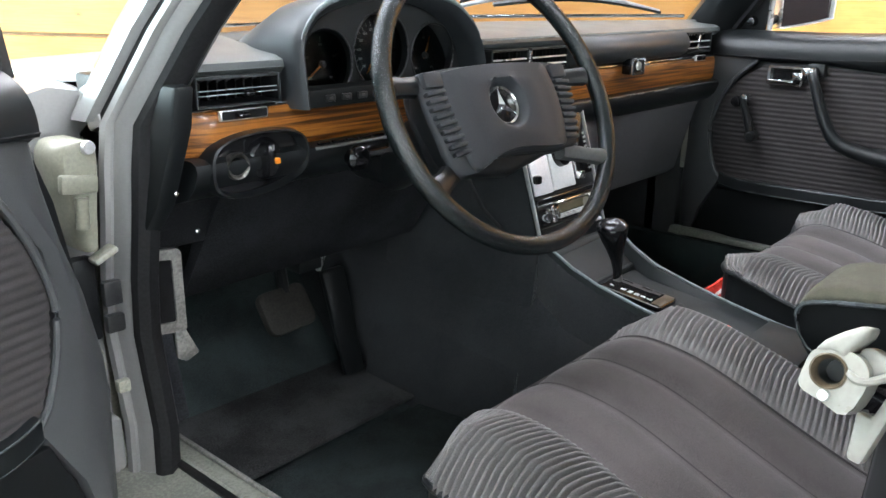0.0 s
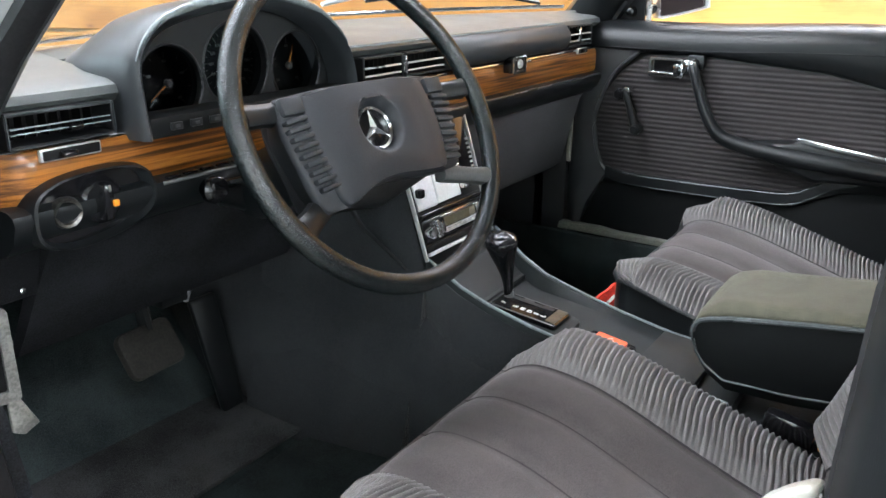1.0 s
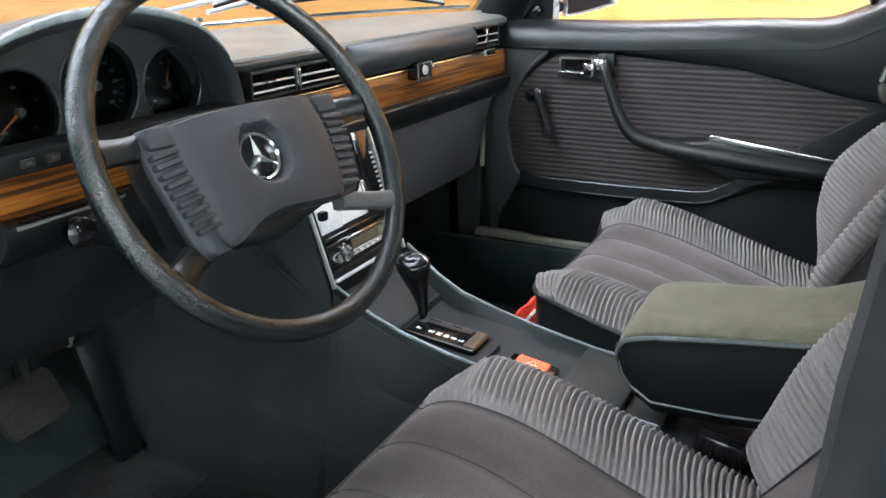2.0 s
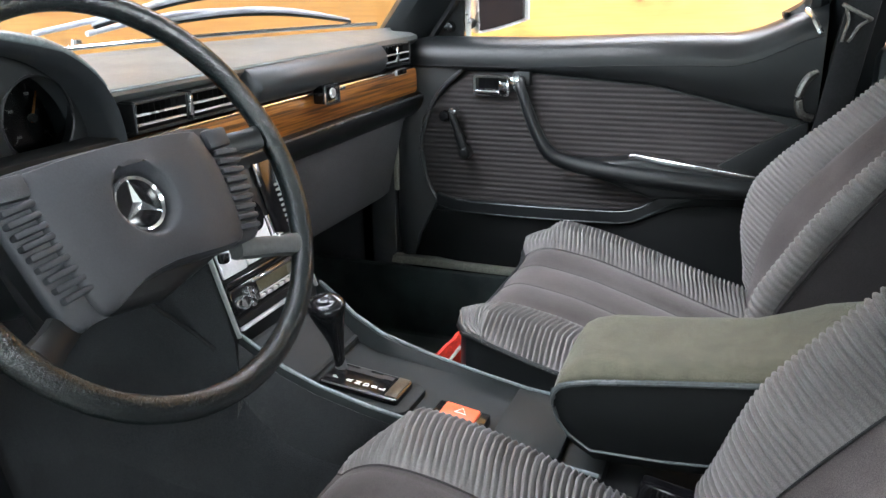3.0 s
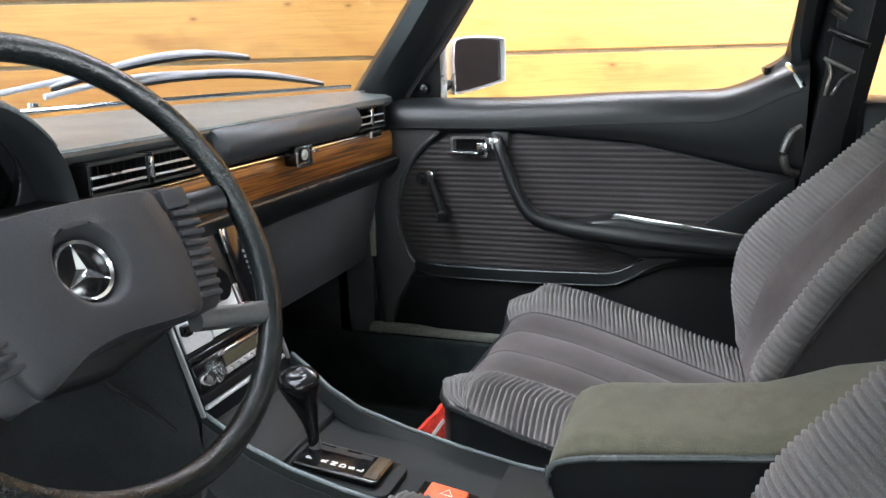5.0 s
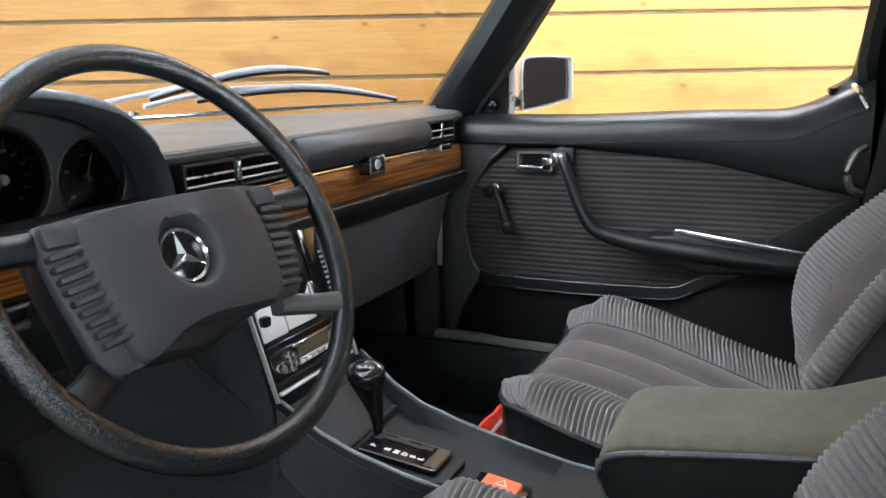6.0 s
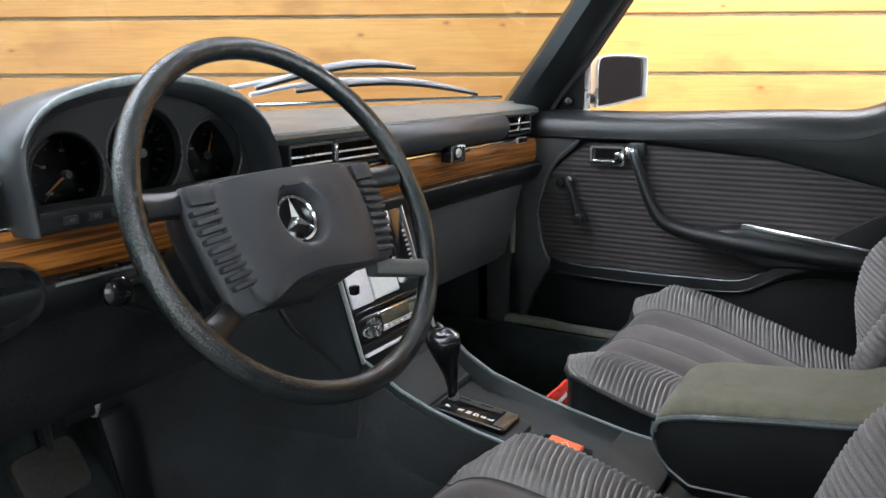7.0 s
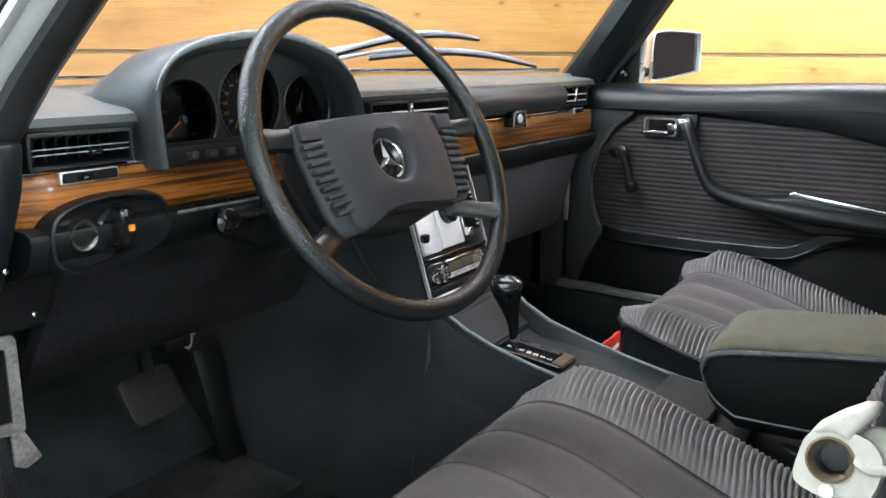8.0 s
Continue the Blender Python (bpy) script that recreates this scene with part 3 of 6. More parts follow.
# rear side of the passenger's half: quarter panel and rear door trim behind the seats
part("rear_door", rbox((0.76, -1.32, 0.63), (0.14, 0.92, 0.58), 0.02), VINYL, body, "black rear door trim")
part("rear_door", rbox((-0.80, -1.36, 0.63), (0.12, 0.92, 0.58), 0.02), PAINT, body, "closed silver rear door")

# striker on the driver's centre post
stk = thing("door_striker", "cream plated door striker on the centre post", "door striker", (-0.76, -0.70, 0.80))
M = facing((-0.812, -0.7095, 0.8355), (-0.93, 0.06, 0.32)) @ Matrix.Diagonal((0.86, 0.86, 0.86, 1))


def on(m):
    return lambda u, v, d: m @ V(u, v, d)


outer = curve([(0.020, 0.001, 0), (0.0135, 0.0115, 0), (0.0, 0.0128, 0), (-0.0098, 0.0088, 0), (-0.0127, -0.001, 0), (-0.0125, -0.0122, 0), (0.0, -0.0165, 0), (0.0135, -0.0195, 0)], 3, True)
outer = [(p.x, p.y) for p in outer]
inner = [(0.0098 * math.cos(2 * math.pi * k / len(outer)), 0.0095 * math.sin(2 * math.pi * k / len(outer))) for k in range(len(outer))]
part("socket_block", ring_frame(outer, inner, -0.022, 0.0, on(M)), STRIKER, stk, "cream block with a round socket", angle=50)
lin = [(0.0100, -0.0015), (0.0098, 0.0008), (0.0088, 0.0012), (0.0076, -0.001), (0.0068, -0.005)]
part("socket_bore", lathe([(0.0068, -0.005), (0.0062, -0.018), (0.0100, -0.018), (0.0100, -0.005), (0.0068, -0.005)], M, 28), DIAL, stk, "black bore")
part("socket_lining", lathe(lin + [(0.0100, -0.005), lin[0]], M, 28), BROWNTIN, stk, "dark bronze socket lining")
part("socket_floor", lathe([(0.0, -0.0175), (0.0100, -0.0175), (0.0100, -0.0195), (0.0, -0.0195)], M, 24), DIAL, stk)
part("claw", prism([(-0.0105, 0.0080), (-0.006, 0.0155), (0.002, 0.0225), (0.0095, 0.0275), (0.0152, 0.0290), (0.0140, 0.0225), (0.0085, 0.0145), (0.0060, 0.0080), (0.0, 0.0112)], -0.020, 0.0015, on(M), 0.0028, 3), STRIKER, stk, "curved cream claw")
part("saddle", prism([(0.0085, 0.0085), (0.0110, 0.0165), (0.0160, 0.0180), (0.0245, 0.0150), (0.0300, 0.0200), (0.0330, 0.0280), (0.0360, 0.0200), (0.0300, 0.0060), (0.0225, 0.0005), (0.0160, -0.0012), (0.0100, 0.0022)], -0.022, -0.0075, on(M), 0.0015), STRIKER, stk)
part("saddle_lip", tube([M @ p for p in curve([(0.0088, 0.0040, -0.004), (0.0105, 0.0018, -0.0005), (0.0155, -0.0004, 0.0005), (0.0215, 0.0016, -0.0025), (0.0265, 0.0060, -0.008)], 4)], 0.0020, 8), STRIKER, stk, "rounded pale lip")
part("foot_plate", prism([(0.0150, -0.0165), (0.0230, -0.0185), (0.0300, 0.0050), (0.0360, 0.0040), (0.0240, -0.0440), (0.0160, -0.0430)], -0.024, -0.012, on(M), 0.002), STRIKER, stk)
part("bolt", lathe([(0.0, 0.003), (0.0028, 0.0025), (0.0034, 0.0), (0.0, 0.0)], M @ Matrix.Translation((0.0010, -0.0130, 0.0)), 12), BRUSHED, stk, "small bright screw")


# ---- doors ----
PANEL_Z = [0.578, 0.60, 0.64, 0.71, 0.76, 0.80, 0.83, 0.858]
PANEL_F = [-0.055, -0.036, -0.02, -0.010, -0.022, -0.048, -0.08, -0.125]
PANEL_R = [0.578, 0.61, 0.66, 0.70, 0.75, 0.775, 0.793, 0.84, 0.858]
PANEL_B = [-0.46, -0.52, -0.60, -0.64, -0.70, -0.735, -0.69, -0.49, -0.25]


def build_door(name, label, tr, rich):
    """The passenger's door at x = 0.68, put in place by tr."""
    t = thing(name, label, "car door", tr @ V(0.78, 0.06, 0.4))

    def add(nm, bm, mat, par=t, lab="", **k):
        bmesh.ops.transform(bm, matrix=tr, verts=bm.verts)
        return part(nm, bm, mat, par, lab, **k)

    lean = 0.0 if rich else 0.040
    # inner and outer shell
    prof = [(0.045, 0.43), (0.06, 0.58), (0.052 - 0.8 * lean, 0.80), (0.03 - lean, 0.885), (-0.74, 0.905), (-0.775, 0.885), (-0.77, 0.60), (-0.74, 0.43), (-0.70, 0.40), (0.0, 0.40)]
    add("inner_shell", prism(prof, 0.700, 0.78, YZ, 0.006), VINYL, t, "black door lining")
    prof = [(0.07, 0.36), (0.075, 0.60), (0.06 - lean, 0.90), (-0.765, 0.925), (-0.79, 0.90), (-0.79, 0.36)]
    rings = []
    for x, k in ((0.782, 1.0), (0.86, 1.0), (0.90, 0.985), (0.905, 0.96)):
        rings.append([V(x if z > 0.5 else x - 0.015, -0.36 + (y + 0.36) * k, 0.64 + (z - 0.64) * k) for y, z in prof])
    add("outer_skin", loft(rings), PAINT, t, "silver painted outer skin")
    # padded shoulder under the window, sweeping up at its back
    rings, stitch = [], []
    for y in np.linspace(0.035 - lean, -0.775, 60):
        up = 0.056 * smooth01(-0.60, -0.785, y) ** 1.3
        low = lerp(-y, [-0.04, 0.02, 0.10, 0.25, 0.49, 0.69, 0.78], [0.862, 0.862, 0.862, 0.861, 0.842, 0.797, 0.785])
        zt = 0.924 + 0.010 * smooth01(-0.2, -0.55, y) + up
        face = curve([(0.738, zt + 0.003, 0), (0.720, zt + 0.002, 0), (0.702, zt - 0.006, 0), (0.688, zt - 0.018, 0), (0.680, zt - 0.034, 0), (0.678, zt - 0.052, 0), (0.680, (zt - 0.05 + low) / 2, 0), (0.686, low + 0.005, 0)], 3)
        rings.append([V(0.745, y, zt - 0.006)] + [V(p.x, y, p.y) for p in face] + [V(0.694, y, low), V(0.745, y, low)])
        stitch.append(V(0.6775, y, zt - 0.052))
    shp = add("shoulder_pad", loft(rings), VINYL, t, "black padded shoulder with a stitched line", angle=60)
    add("stitch_line", tube(stitch, 0.0011, 6), RUBBER, shp)
    # corduroy field with level ribs
    own = bmesh.new()
    rows = []
    pitch = 0.0108
    n = int((0.858 - 0.578) / pitch * 6)
    for i in range(n + 1):
        z = 0.578 + (0.858 - 0.578) * i / n
        f, b = lerp(z, PANEL_Z, PANEL_F), lerp(z, PANEL_R, PANEL_B)
        x = 0.6912 - 0.0022 * (0.5 - 0.5 * math.cos(2 * math.pi * (z - 0.578) / pitch)) ** 0.7
        rows.append([own.verts.new(V(x, f + (b - f) * k / 10, z)) for k in range(11)])
    for ra, rb in zip(rows, rows[1:]):
        for k in range(10):
            own.faces.new((ra[k], ra[k + 1], rb[k + 1], rb[k]))
    add("corduroy_panel", own, DOORCORD, t, "ribbed grey-brown corduroy panel", angle=80)
    # rounded vinyl edge in front of the field
    edge = curve([(0.690, -0.10, 0.862), (0.686, -0.05, 0.815), (0.684, -0.016, 0.74), (0.684, -0.010, 0.68), (0.686, -0.028, 0.61), (0.686, -0.055, 0.576)], 6)
    add("panel_edge", tube(edge, 0.0042, 8), LINING)
    rings = []
    for z, y0, y1 in ((0.42, 0.02, 0.05), (0.50, 0.0, 0.055), (0.58, -0.045, 0.058), (0.62, -0.024, 0.056), (0.70, -0.006, 0.05), (0.76, -0.016, 0.046), (0.82, -0.06, 0.044), (0.868, -0.11, 0.04)):
        y1 -= lean * smooth01(0.62, 0.86, z)
        ym = y0 + (y1 - y0) * 0.45
        rings.append([V(0.702, y0, z), V(0.688, y0 + 0.004, z), V(0.683, ym, z), V(0.690, y1 - 0.012, z), V(0.703, y1, z), V(0.72, y1, z)])
    add("front_lining", loft(rings, closed=True), LINING, t, "smooth black vinyl front lining")
    # ledge under the field
    led = curve([(0.680, -0.045, 0.588), (0.674, -0.10, 0.579), (0.672, -0.25, 0.578), (0.672, -0.40, 0.581), (0.674, -0.455, 0.585), (0.676, -0.492, 0.602), (0.680, -0.535, 0.626), (0.686, -0.60, 0.645)], 6)
    rings = [[V(p.x + 0.004, p.y, p.z + 0.013), V(p.x, p.y, p.z + 0.010), V(p.x - 0.001, p.y, p.z - 0.010), V(p.x + 0.004, p.y, p.z - 0.014), V(0.70, p.y, p.z - 0.014), V(0.70, p.y, p.z + 0.013)] for p in led]
    ledge = add("ledge", loft(rings), VINYL, t, "padded ledge with a sheen")
    add("ledge_edge", tube([p + V(0.001, 0, 0.0115) for p in led], 0.0017, 6), PIPING, ledge, "sheeny upper edge")
    add("ledge_edge", tube([p + V(0.001, 0, -0.0115) for p in led], 0.0017, 6), PIPING, ledge)
    prof = [(0.03, 0.415), (-0.03, 0.56), (-0.46, 0.565), (-0.50, 0.585), (-0.60, 0.63), (-0.765, 0.66), (-0.765, 0.42), (-0.70, 0.405)]
    add("lower_lining", prism(prof, 0.690, 0.702, YZ, 0.004), BLACKLINING)
    prof = [(-0.50, 0.60), (-0.62, 0.70), (-0.72, 0.765), (-0.765, 0.79), (-0.765, 0.62), (-0.60, 0.615)]
    add("rear_lining", prism(prof, 0.683, 0.701, YZ, 0.004), BLACKLINING)
    if not rich:
        # the hinge-side end of the armrest and a window frame
        arm = curve([(0.665, -0.21, 0.835), (0.645, -0.24, 0.79), (0.636, -0.29, 0.715), (0.632, -0.36, 0.69), (0.63, -0.5, 0.675), (0.64, -0.7, 0.665)], 6)
        add("armrest", tube(arm, 0.017, 10), VINYL, t, "black moulded armrest and pull")
        fr = curve([(0.74, 0.0, 0.915), (0.735, -0.025, 1.02), (0.70, -0.12, 1.20), (0.65, -0.30, 1.32), (0.62, -0.6, 1.35)], 6)
        add("window_frame", tube(fr, 0.02, 8), RUBBER, t, "black window frame")
        return t
    # pull handle and armrest
    arm = curve([(0.672, -0.230, 0.848), (0.648, -0.236, 0.842), (0.638, -0.252, 0.806), (0.635, -0.275, 0.752), (0.634, -0.306, 0.710), (0.633, -0.36, 0.692), (0.631, -0.45, 0.681), (0.630, -0.56, 0.673), (0.634, -0.67, 0.667), (0.650, -0.702, 0.664), (0.676, -0.708, 0.664)], 6)
    rr = [lerp(i, [0, 12, 20, 28, 40, 60], [0.010, 0.0105, 0.0125, 0.0155, 0.018, 0.018]) for i in range(len(arm))]
    add("armrest", tube(arm, rr, 12), VINYL, t, "black moulded armrest running into a pull handle")
    prof = [(-0.35, 0.696), (-0.44, 0.707), (-0.47, 0.711), (-0.69, 0.681), (-0.703, 0.671), (-0.69, 0.648), (-0.50, 0.636), (-0.38, 0.674)]
    add("armrest_body", prism(prof, 0.630, 0.692, YZ, 0.008, 3), VINYL, t, "black armrest body")
    add("chrome_strip", prism([(-0.450, 0.7095), (-0.457, 0.7175), (-0.468, 0.7180), (-0.698, 0.6865), (-0.702, 0.6800), (-0.698, 0.6780), (-0.462, 0.7095)], 0.648, 0.676, YZ, 0.0015), CHROME, t, "bright chrome strip on the armrest")
    # lever with its chrome surround
    pl = on(facing((0.688, -0.168, 0.834), (-1, 0, 0)))
    own = bmesh.new()
    oo, ii = rrect(0.076, 0.042, 0.006), rrect(0.066, 0.032, 0.004)
    A = [own.verts.new(pl(u, v, 0.0)) for u, v in oo]
    B = [own.verts.new(pl(u, v, 0.010)) for u, v in oo]
    C = [own.verts.new(pl(u, v, 0.010)) for u, v in ii]
    D = [own.verts.new(pl(u, v, -0.002)) for u, v in ii]
    for i in range(len(oo)):
        j = (i + 1) % len(oo)
        own.faces.new((A[i], A[j], B[j], B[i]))
        own.faces.new((B[i], B[j], C[j], C[i]))
        own.faces.new((C[i], C[j], D[j], D[i]))
    lev = add("handle_surround", own, CHROME, t, "chrome surround of the door lever")
    add("handle_recess", prism(ii, -0.003, -0.0005, pl, 0), GLOSSY, lev)
    add("door_lever", rbox((0.676, -0.196, 0.834), (0.010, 0.022, 0.018), 0.003), CHROME, lev, "chrome door lever")
    add("door_lever", rbox((0.678, -0.158, 0.822), (0.006, 0.056, 0.007), 0.002), CHROME, lev)
    own = rbox((0.660, -0.226, 0.842), (0.036, 0.024, 0.030), 0.005)
    add("pull_cap", own, CHROME, t, "chrome cap of the pull handle")
    add("pull_root", rbox((0.684, -0.232, 0.850), (0.02, 0.036, 0.03), 0.005), VINYL)
    # window crank
    crank = add("window_crank", tube(curve([(0.664, -0.086, 0.780), (0.660, -0.092, 0.765), (0.662, -0.103, 0.735), (0.664, -0.112, 0.705), (0.666, -0.116, 0.695)], 4), [0.0075] * 8 + [0.0095] * 9, 10), PLASTIC, t, "black window crank")
    add("crank_knob", lathe([(0.0, 0.018), (0.010, 0.016), (0.013, 0.008), (0.011, 0.0), (0.0, 0.0)], facing((0.668, -0.074, 0.772), (-1, 0, 0)), 18), GLOSSY, crank)
    add("crank_cap", lathe([(0.0, 0.028), (0.008, 0.026), (0.009, 0.012), (0.009, 0.0), (0.0, 0.0)], facing((0.684, -0.090, 0.781), (-1, 0, 0)), 16), CHROME, crank, "small chrome cap")
    add("crank_tip", lathe([(0.0, 0.026), (0.008, 0.025), (0.0125, 0.020), (0.013, 0.0), (0.0, 0.0)], facing((0.676, -0.116, 0.697), (-1, 0, 0)), 14), PLASTIC, crank)
    # lock pin, chrome clip, outer waist chrome
    add("lock_pin", lathe([(0.0, 0.032), (0.0055, 0.031), (0.006, 0.022), (0.003, 0.016), (0.003, 0.0), (0.0, 0.0)], Matrix.Translation((0.715, -0.708, 0.944)), 12), GLOSSY)
    add("window_clip", tube([V(0.735, -0.735, 0.985), V(0.705, -0.745, 0.975), V(0.685, -0.757, 0.957), V(0.676, -0.766, 0.94)], 0.0065, 8), CHROME, t, "chrome corner clip")
    add("waist_chrome", tube([V(0.775, 0.02, 0.914), V(0.775, -0.4, 0.922), V(0.775, -0.72, 0.935)], 0.006, 8), CHROME, t, "chrome waist moulding outside the glass")
    # black window frame at the back
    own = tube(curve([(0.735, -0.71, 0.955), (0.728, -0.752, 0.985), (0.715, -0.765, 1.04), (0.690, -0.775, 1.12), (0.64, -0.80, 1.28), (0.615, -0.82, 1.35)], 5), 0.022, 8)
    add("window_frame", own, VINYL, t, "black window frame")
    # front quarter post and mirror base
    add("quarter_post", tube([V(0.752, -0.094, 0.915), V(0.742, -0.098, 1.03), V(0.735, -0.115, 1.06)], 0.0065, 8), BRUSHED, t, "bright metal quarter post")
    add("quarter_plate", prism([(0.02, 0.915), (-0.086, 0.915), (-0.090, 1.03)], 0.744, 0.752, YZ, 0.001), PLASTIC, t, "black mirror plate")
    add("mirror_joint", lathe([(0.0, 0.02), (0.009, 0.016), (0.012, 0.0), (0.0, 0.0)], facing((0.743, -0.058, 0.945), (-1, 0, 0)), 14), GLOSSY)
    # latch ring on the door's end and hinge strip
    own = tube(curve([(0.684, -0.768, 0.876), (0.680, -0.752, 0.862), (0.679, -0.742, 0.832), (0.680, -0.748, 0.802), (0.684, -0.768, 0.793)], 5), 0.0075, 8)
    add("latch_bow", own, DARKMETAL, t, "worn bare metal latch bow")
    add("latch_bolt", rbox((0.694, -0.766, 0.806), (0.012, 0.02, 0.008), 0.002), CHROME)
    return t


build_door("passenger_door", "closed black passenger door with corduroy panel and armrest", Matrix.Identity(4), True)
mirror_m = Matrix.Translation((-0.03, 0, 0)) @ Matrix.Diagonal((-1, 1, 1, 1))
hinge = V(-0.812, 0.085, 0)
swing = Matrix.Translation(hinge) @ Matrix.Rotation(radians(-DOOR_OPEN), 4, "Z") @ Matrix.Translation(-hinge)
build_door("driver_door", "wide open black driver's door with ribbed corduroy panel", swing @ mirror_m, False)
rings = []
for z, w in ((0.724, 0.008), (0.732, 0.012), (0.765, 0.016), (0.790, 0.021), (0.815, 0.025), (0.832, 0.024), (0.841, 0.018), (0.844, 0.010)):
    rings.append([V(-0.797 - w, 0.06, z), V(-0.797 - w * 0.7, 0.047, z), V(-0.797 - w * 0.2, 0.042, z), V(-0.797 + w * 0.6, 0.042, z), V(-0.797 + w, 0.06, z), V(-0.797 + w, 0.10, z), V(-0.797 - w, 0.10, z)])
part("hinge_leaf", loft(rings), HINGE, body, "grey-green painted hinge")
part("hinge_step", rbox((-0.803, 0.044, 0.800), (0.040, 0.012, 0.020), 0.003, Matrix.Rotation(radians(6), 4, "Y")), HINGE, body)
part("hinge_lip", rbox((-0.782, 0.050, 0.716), (0.030, 0.020, 0.008), 0.003, Matrix.Rotation(radians(-25), 4, "Y")), CREAM, body)
part("wing_bracket", rbox((-0.752, 0.078, 0.874), (0.030, 0.034, 0.052), 0.007, Matrix.Rotation(radians(-18), 4, "X")), PAINT, body, "silver bracket at the wing's end")
part("hinge_pin", tube([V(-0.805, 0.040, 0.752), V(-0.803, 0.040, 0.786)], 0.007, 12), HINGE, body)
part("hinge_bolt", lathe([(0.0, 0.006), (0.007, 0.005), (0.008, 0.0), (0.0, 0.0)], facing((-0.790, 0.042, 0.838), (0.1, -1, 0)), 12), BRUSHED, body)
part("door_check", rbox((-0.80, 0.075, 0.66), (0.03, 0.02, 0.10), 0.004), PLASTIC, body, "black door check")
part("door_check", rbox((-0.80, 0.068, 0.585), (0.022, 0.02, 0.03), 0.004), CREAM, body, "cream painted hinge")
part("hinge_leaf", rbox((-0.80, 0.078, 0.47), (0.05, 0.03, 0.07), 0.006), PAINT, body)
for z, h in ((0.665, 0.030), (0.628, 0.022)):
    part("post_slot", rbox((-0.772, 0.062, z), (0.022, 0.012, h), 0.003), DIAL, body, "black slot in the post")
part("post_plug", rbox((-0.772, 0.060, 0.548), (0.016, 0.012, 0.016), 0.003), CREAM, body)

# outside mirror
mir = thing("wing_mirror", "chrome wing mirror with a dark reflecting glass", "wing mirror", (0.80, -0.11, 0.94))
MM = facing((0.846, -0.142, 0.988), (-0.5, -1, 0.0))
shape = [(-0.082, 0.030), (-0.062, 0.055), (0.056, 0.055), (0.072, 0.040), (0.073, -0.024), (0.060, -0.038), (-0.070, -0.056), (-0.080, -0.04)]


def scaled(k, dx=0.0):
    c = curve([(u * k + dx, v * k, 0) for u, v in shape], 3, True)
    return [(p.x, p.y) for p in c]


rings = [[MM @ V(u, v, d) for u, v in scaled(k)] for k, d in ((0.55, -0.05), (0.85, -0.036), (1.0, -0.014), (1.04, 0.0), (1.03, 0.008), (1.0, 0.009), (0.965, 0.006), (0.94, -0.004))]
part("mirror_housing", loft(rings), BRUSHED, mir, "chrome mirror housing")
part("mirror_glass", prism(scaled(0.945), -0.006, -0.001, on(MM), 0), MIRROR, mir, "dark mirror glass", flat=True)
part("mirror_arm", tube([V(0.75, -0.09, 0.945), V(0.79, -0.10, 0.955), V(0.83, -0.12, 0.97)], 0.010, 10), PLASTIC, mir)

# belt on the passenger's centre post
belt = thing("seat_belt", "black seat belt with a metal slide on the centre post", "seat belt", (0.66, -0.80, 0.95))
part("belt_webbing", rbox((0.655, -0.825, 1.00), (0.006, 0.05, 0.55), 0.002, Matrix.Rotation(radians(8), 4, "X")), RUBBER, belt, "black webbing")
part("belt_slide", rbox((0.648, -0.815, 0.978), (0.008, 0.055, 0.007), 0.002, Matrix.Rotation(radians(28), 4, "X")), DARKMETAL, belt, "dull metal slide")
own = tube(curve([(0.648, -0.797, 0.985), (0.646, -0.803, 0.965), (0.644, -0.799, 0.945), (0.646, -0.797, 0.93)], 4), 0.0028, 6)
tube(curve([(0.648, -0.835, 0.965), (0.646, -0.820, 0.955), (0.644, -0.812, 0.94), (0.646, -0.806, 0.93)], 4), 0.0028, 6, bm=own)
part("belt_tongue", own, DARKMETAL, belt, "metal belt tongue")
part("belt_guide", rbox((0.645, -0.825, 1.022), (0.02, 0.07, 0.012), 0.004, Matrix.Rotation(radians(25), 4, "X")), GLOSSY, belt)
part("belt_anchor", tube(curve([(0.648, -0.800, 1.095), (0.642, -0.806, 1.075), (0.646, -0.826, 1.062)], 4), 0.004, 6), DARKMETAL, belt)
part("belt_anchor", tube([V(0.648, -0.797, 1.066), V(0.646, -0.820, 1.050)], 0.004, 6), DARKMETAL, belt)

# wipers lying on the glass
wip_tips = (((0.06, 0.975), (0.416, 1.009), 0.24), ((0.165, 0.968), (0.632, 0.954), 0.40))


def wiper(x0, z0, x1, z1, arm_x):
    t = thing("windscreen_wiper", "chrome windscreen wiper lying on the glass, its shine put in as pale colour", "wiper", ws_point(x0, z0, 0.01), "wipers")
    P = [ws_point(x0 + (x1 - x0) * k / 12, z0 + (z1 - z0) * k / 12 + 0.022 * math.sin(math.pi * k / 12), 0.014) for k in range(13)]
    # pale diffuse metal on frame and arm replaces the chrome's bright reflections
    part("blade_frame", tube(P, [0.0026 + 0.0030 * math.sin(math.pi * k / 12) for k in range(13)], 8), SILVERPANEL, t)
    Q = [ws_point(x0 + (x1 - x0) * k / 12, z0 + (z1 - z0) * k / 12 + 0.018 * math.sin(math.pi * k / 12), 0.009) for k in range(13)]
    part("rubber", tube(Q, 0.003, 6), RUBBER, t)
    A = [ws_point(x0 - 0.09, z0 - 0.012, 0.02), ws_point(x0 + 0.06, z0 + 0.010, 0.020), ws_point(arm_x, (z0 + z1) / 2 + 0.020, 0.017)]
    part("arm", tube(curve(A, 5), 0.0042, 8), SILVERPANEL, t)
    part("pivot", lathe([(0.0, 0.012), (0.008, 0.010), (0.010, 0.0), (0.0, 0.0)], Matrix.Translation(ws_point(x0 - 0.09, z0 - 0.030, 0.02)), 14), CHROME, t)


